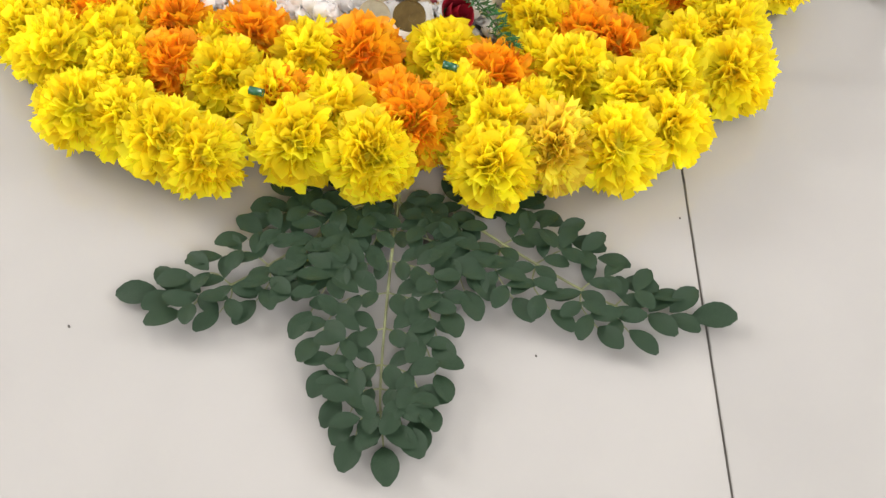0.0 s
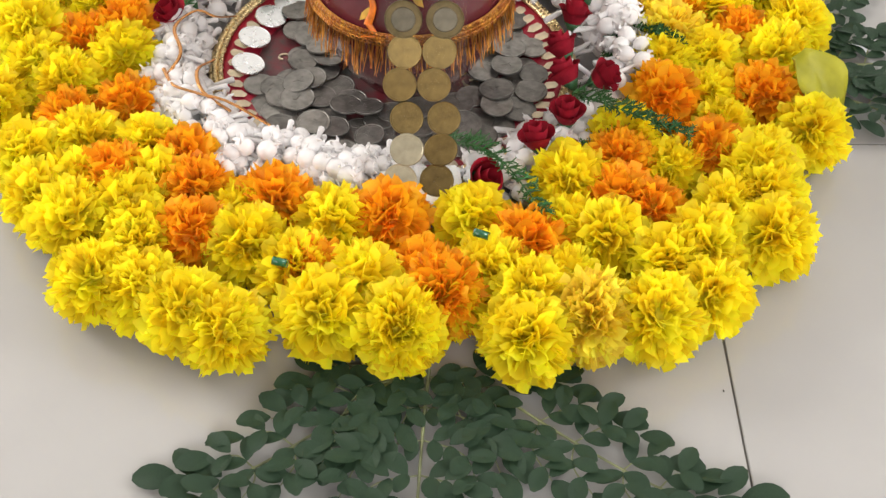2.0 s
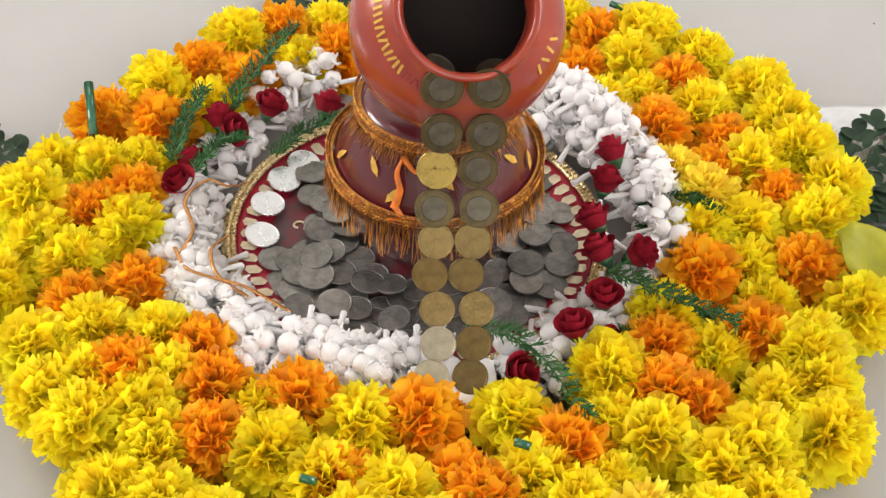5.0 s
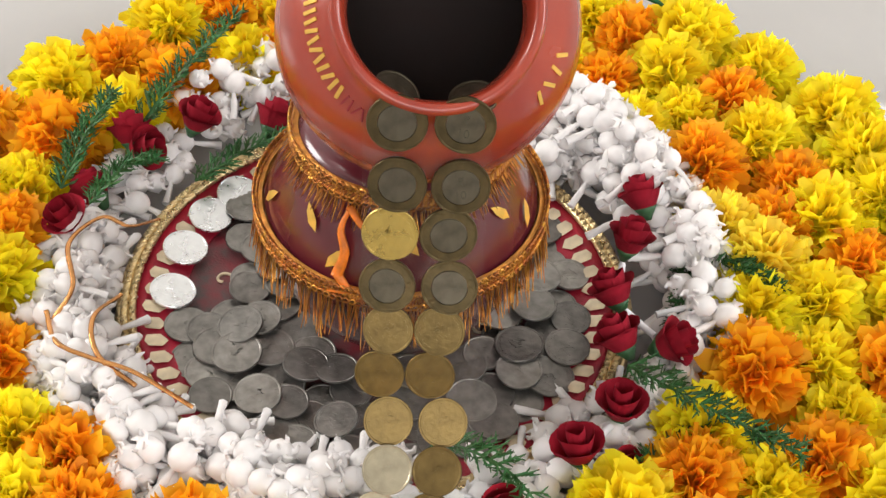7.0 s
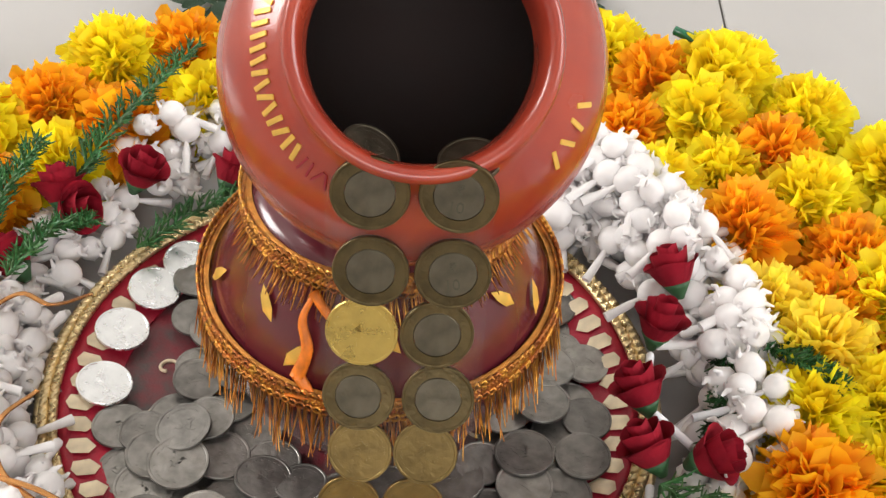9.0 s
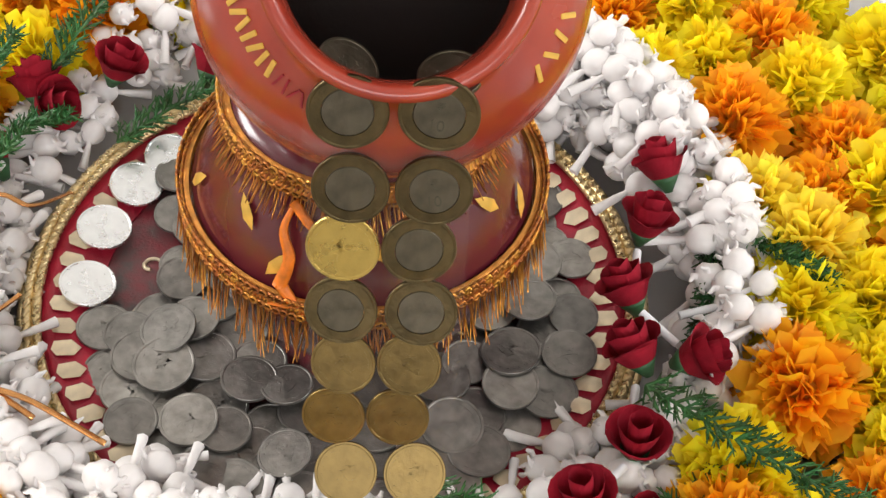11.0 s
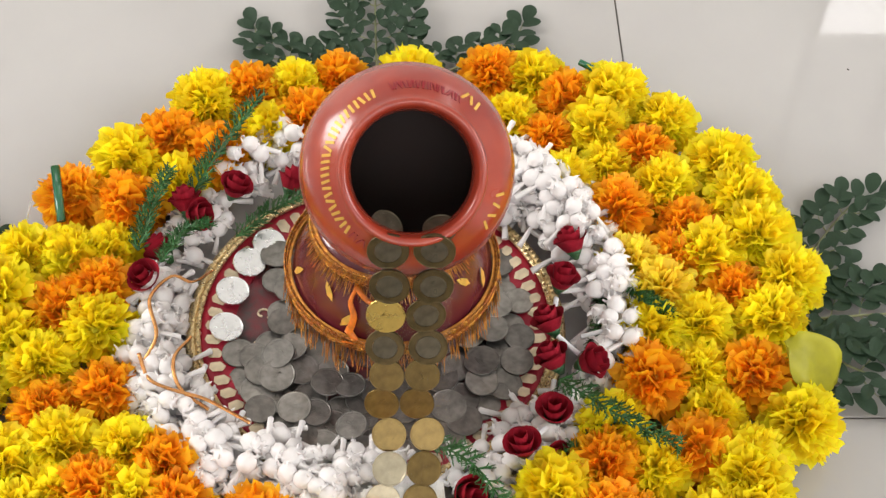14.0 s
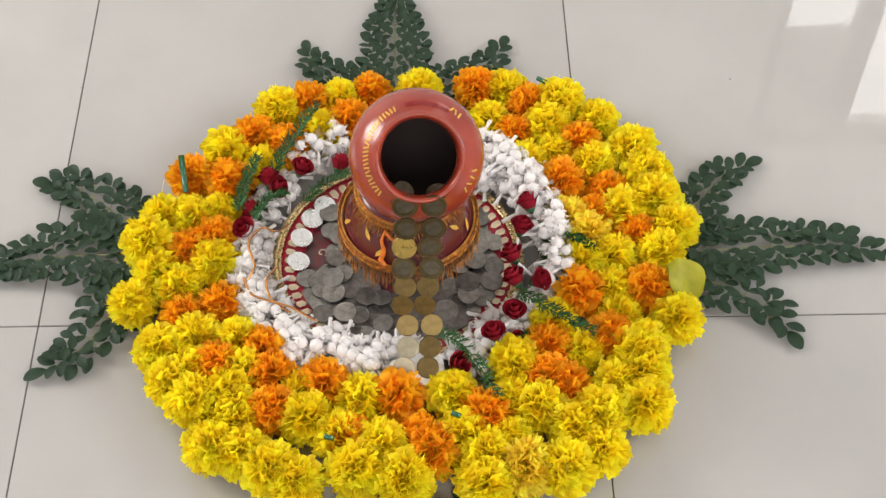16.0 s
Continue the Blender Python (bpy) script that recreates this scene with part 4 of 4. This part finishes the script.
def spray(base, tip, bend, pairs, reach, size, seed):
    """A twice-branched moringa leaf lying on the tiles: main stem, side stems and rounded leaflets."""
    rng = random.Random(seed)
    b, t = Vector((*base, 0.004)), Vector((*tip, 0.0035))
    along = t - b
    across = Vector((-along.y, along.x, 0)).normalized()
    line = smooth_curve([b, b + along * 0.35 + across * bend * 0.8 + Vector((0, 0, 0.003)), b + along * 0.7 + across * bend + Vector((0, 0, 0.002)), t - along.normalized() * size * 1.25], 12)
    root = thing("moringa_leaf", None, "dark green compound moringa leaf lying on the tiles", "leaf", "moringa leaves round the ring")
    part("stem", mesh_of("stem", *tube(line, 0.0012, 6, 0.45), STEM), root)

    def leaf_at(p, d, s, z):
        d = Vector((d.x, d.y, 0)).normalized()
        m = Matrix.Translation((p.x, p.y, p.z + z)) @ Matrix.Rotation(math.atan2(d.y, d.x) - math.pi / 2, 4, "Z") @ pose(0, 0, 0, rng.uniform(-4, 10), rng.uniform(-14, 14), 0) @ Matrix.Diagonal((s * rng.uniform(0.96, 1.12), s, s, 1))
        part("leaflet", leaflets[0], root, "", m)

    twigs = []
    pairs = round(pairs * 0.82)
    for k in range(pairs):
        u = 0.04 + 0.93 * k / (pairs - 0.45)
        i = int(u * (len(line) - 1))
        p = line[i]
        d = (line[min(i + 1, len(line) - 1)] - line[max(i - 1, 0)]).normalized()
        a = Vector((-d.y, d.x, 0))
        ln = reach * 1.22 * min(1.0, 1.08 - u)
        for s in (-1, 1):
            way = (a * s * 0.90 + d * rng.uniform(0.38, 0.55)).normalized()
            ends = ln * rng.uniform(0.85, 1.12)
            if ends < size * 0.85:
                leaf_at(p + a * s * 0.001, way + d * 0.45, size * rng.uniform(1.05, 1.3) * (1.25 - 0.35 * u), 0.001 + 0.0003 * k)
                continue
            q = smooth_curve([p, p + way * ends * 0.5 + Vector((0, 0, 0.004)), p + (way + d * 0.5).normalized() * ends * 0.95 + Vector((0, 0, 0.001))], 8)
            twigs.append(tube(q, 0.0006, 5, 0.6))
            n = max(2, round(ends / (size * 0.62)))
            for j in range(n):
                w = (j + 0.55) / (n + 0.35)
                e = q[min(len(q) - 2, int(w * (len(q) - 1)))]
                g = (q[min(len(q) - 1, int(w * (len(q) - 1)) + 1)] - e).normalized()
                h = Vector((-g.y, g.x, 0))
                for s2 in (-1, 1):
                    leaf_at(e, h * s2 * 0.82 + g * rng.uniform(0.45, 0.7), size * rng.uniform(0.80, 0.98) * (0.90 + 0.15 * w), 0.001 + rng.uniform(0, 0.0025))
            leaf_at(q[-1], (q[-1] - q[-3]), size * rng.uniform(1.0, 1.2), 0.002)
    end = line[-1]
    d = (line[-1] - line[-3]).normalized()
    leaf_at(end, d, size * 1.35, 0.0015)
    if twigs:
        part("side_stem", mesh_of("side_stem", *join(twigs), STEM), root)
    return root


spray((0.006, -0.285), (-0.0018, -0.5060), -0.004, 11, 0.064, 0.0212, 1)
spray((-0.012, -0.290), (-0.1640, -0.3840), 0.016, 9, 0.042, 0.0208, 2)
spray((0.026, -0.285), (0.2110, -0.3980), -0.018, 10, 0.046, 0.0208, 3)
spray((0.295, 0.040), (0.4108, 0.1680), 0.010, 9, 0.034, 0.0185, 4)
spray((0.300, 0.022), (0.5570, 0.0180), 0.008, 13, 0.044, 0.0195, 5)
spray((0.295, 0.000), (0.4270, -0.1030), 0.012, 9, 0.034, 0.0195, 6)
spray((-0.305, 0.045), (-0.4480, 0.1490), -0.012, 10, 0.042, 0.0185, 7)
spray((-0.310, 0.030), (-0.5000, 0.0060), -0.010, 11, 0.050, 0.0185, 8)
spray((-0.305, 0.010), (-0.4120, -0.1430), 0.012, 10, 0.040, 0.0195, 9)
spray((-0.022, 0.275), (-0.0200, 0.4720), 0.004, 11, 0.052, 0.0170, 10)
spray((-0.040, 0.270), (-0.1510, 0.3650), 0.012, 8, 0.030, 0.0170, 11)
spray((0.002, 0.270), (0.1280, 0.3700), -0.012, 8, 0.030, 0.0170, 12)

# a few specks of grit on the tiles
for x, y, s in ((0.0909, -0.4117, 0.0010), (-0.196, -0.392, 0.0012), (0.192, -0.300, 0.0009), (0.158, -0.353, 0.0008), (-0.42, 0.30, 0.001), (-0.40, -0.30, 0.0012), (0.40, 0.30, 0.0012), (-0.30, -0.34, 0.001)):
    thing("grit_speck", pose(x, y, 0.0004, 0, 0, s * 1e5), "tiny dark speck of grit on the tiles", "speck", "grit on the floor", me=mesh_of("grit_speck", *box(s * 1.7, s, 0.0008, 0.0002), DUST))
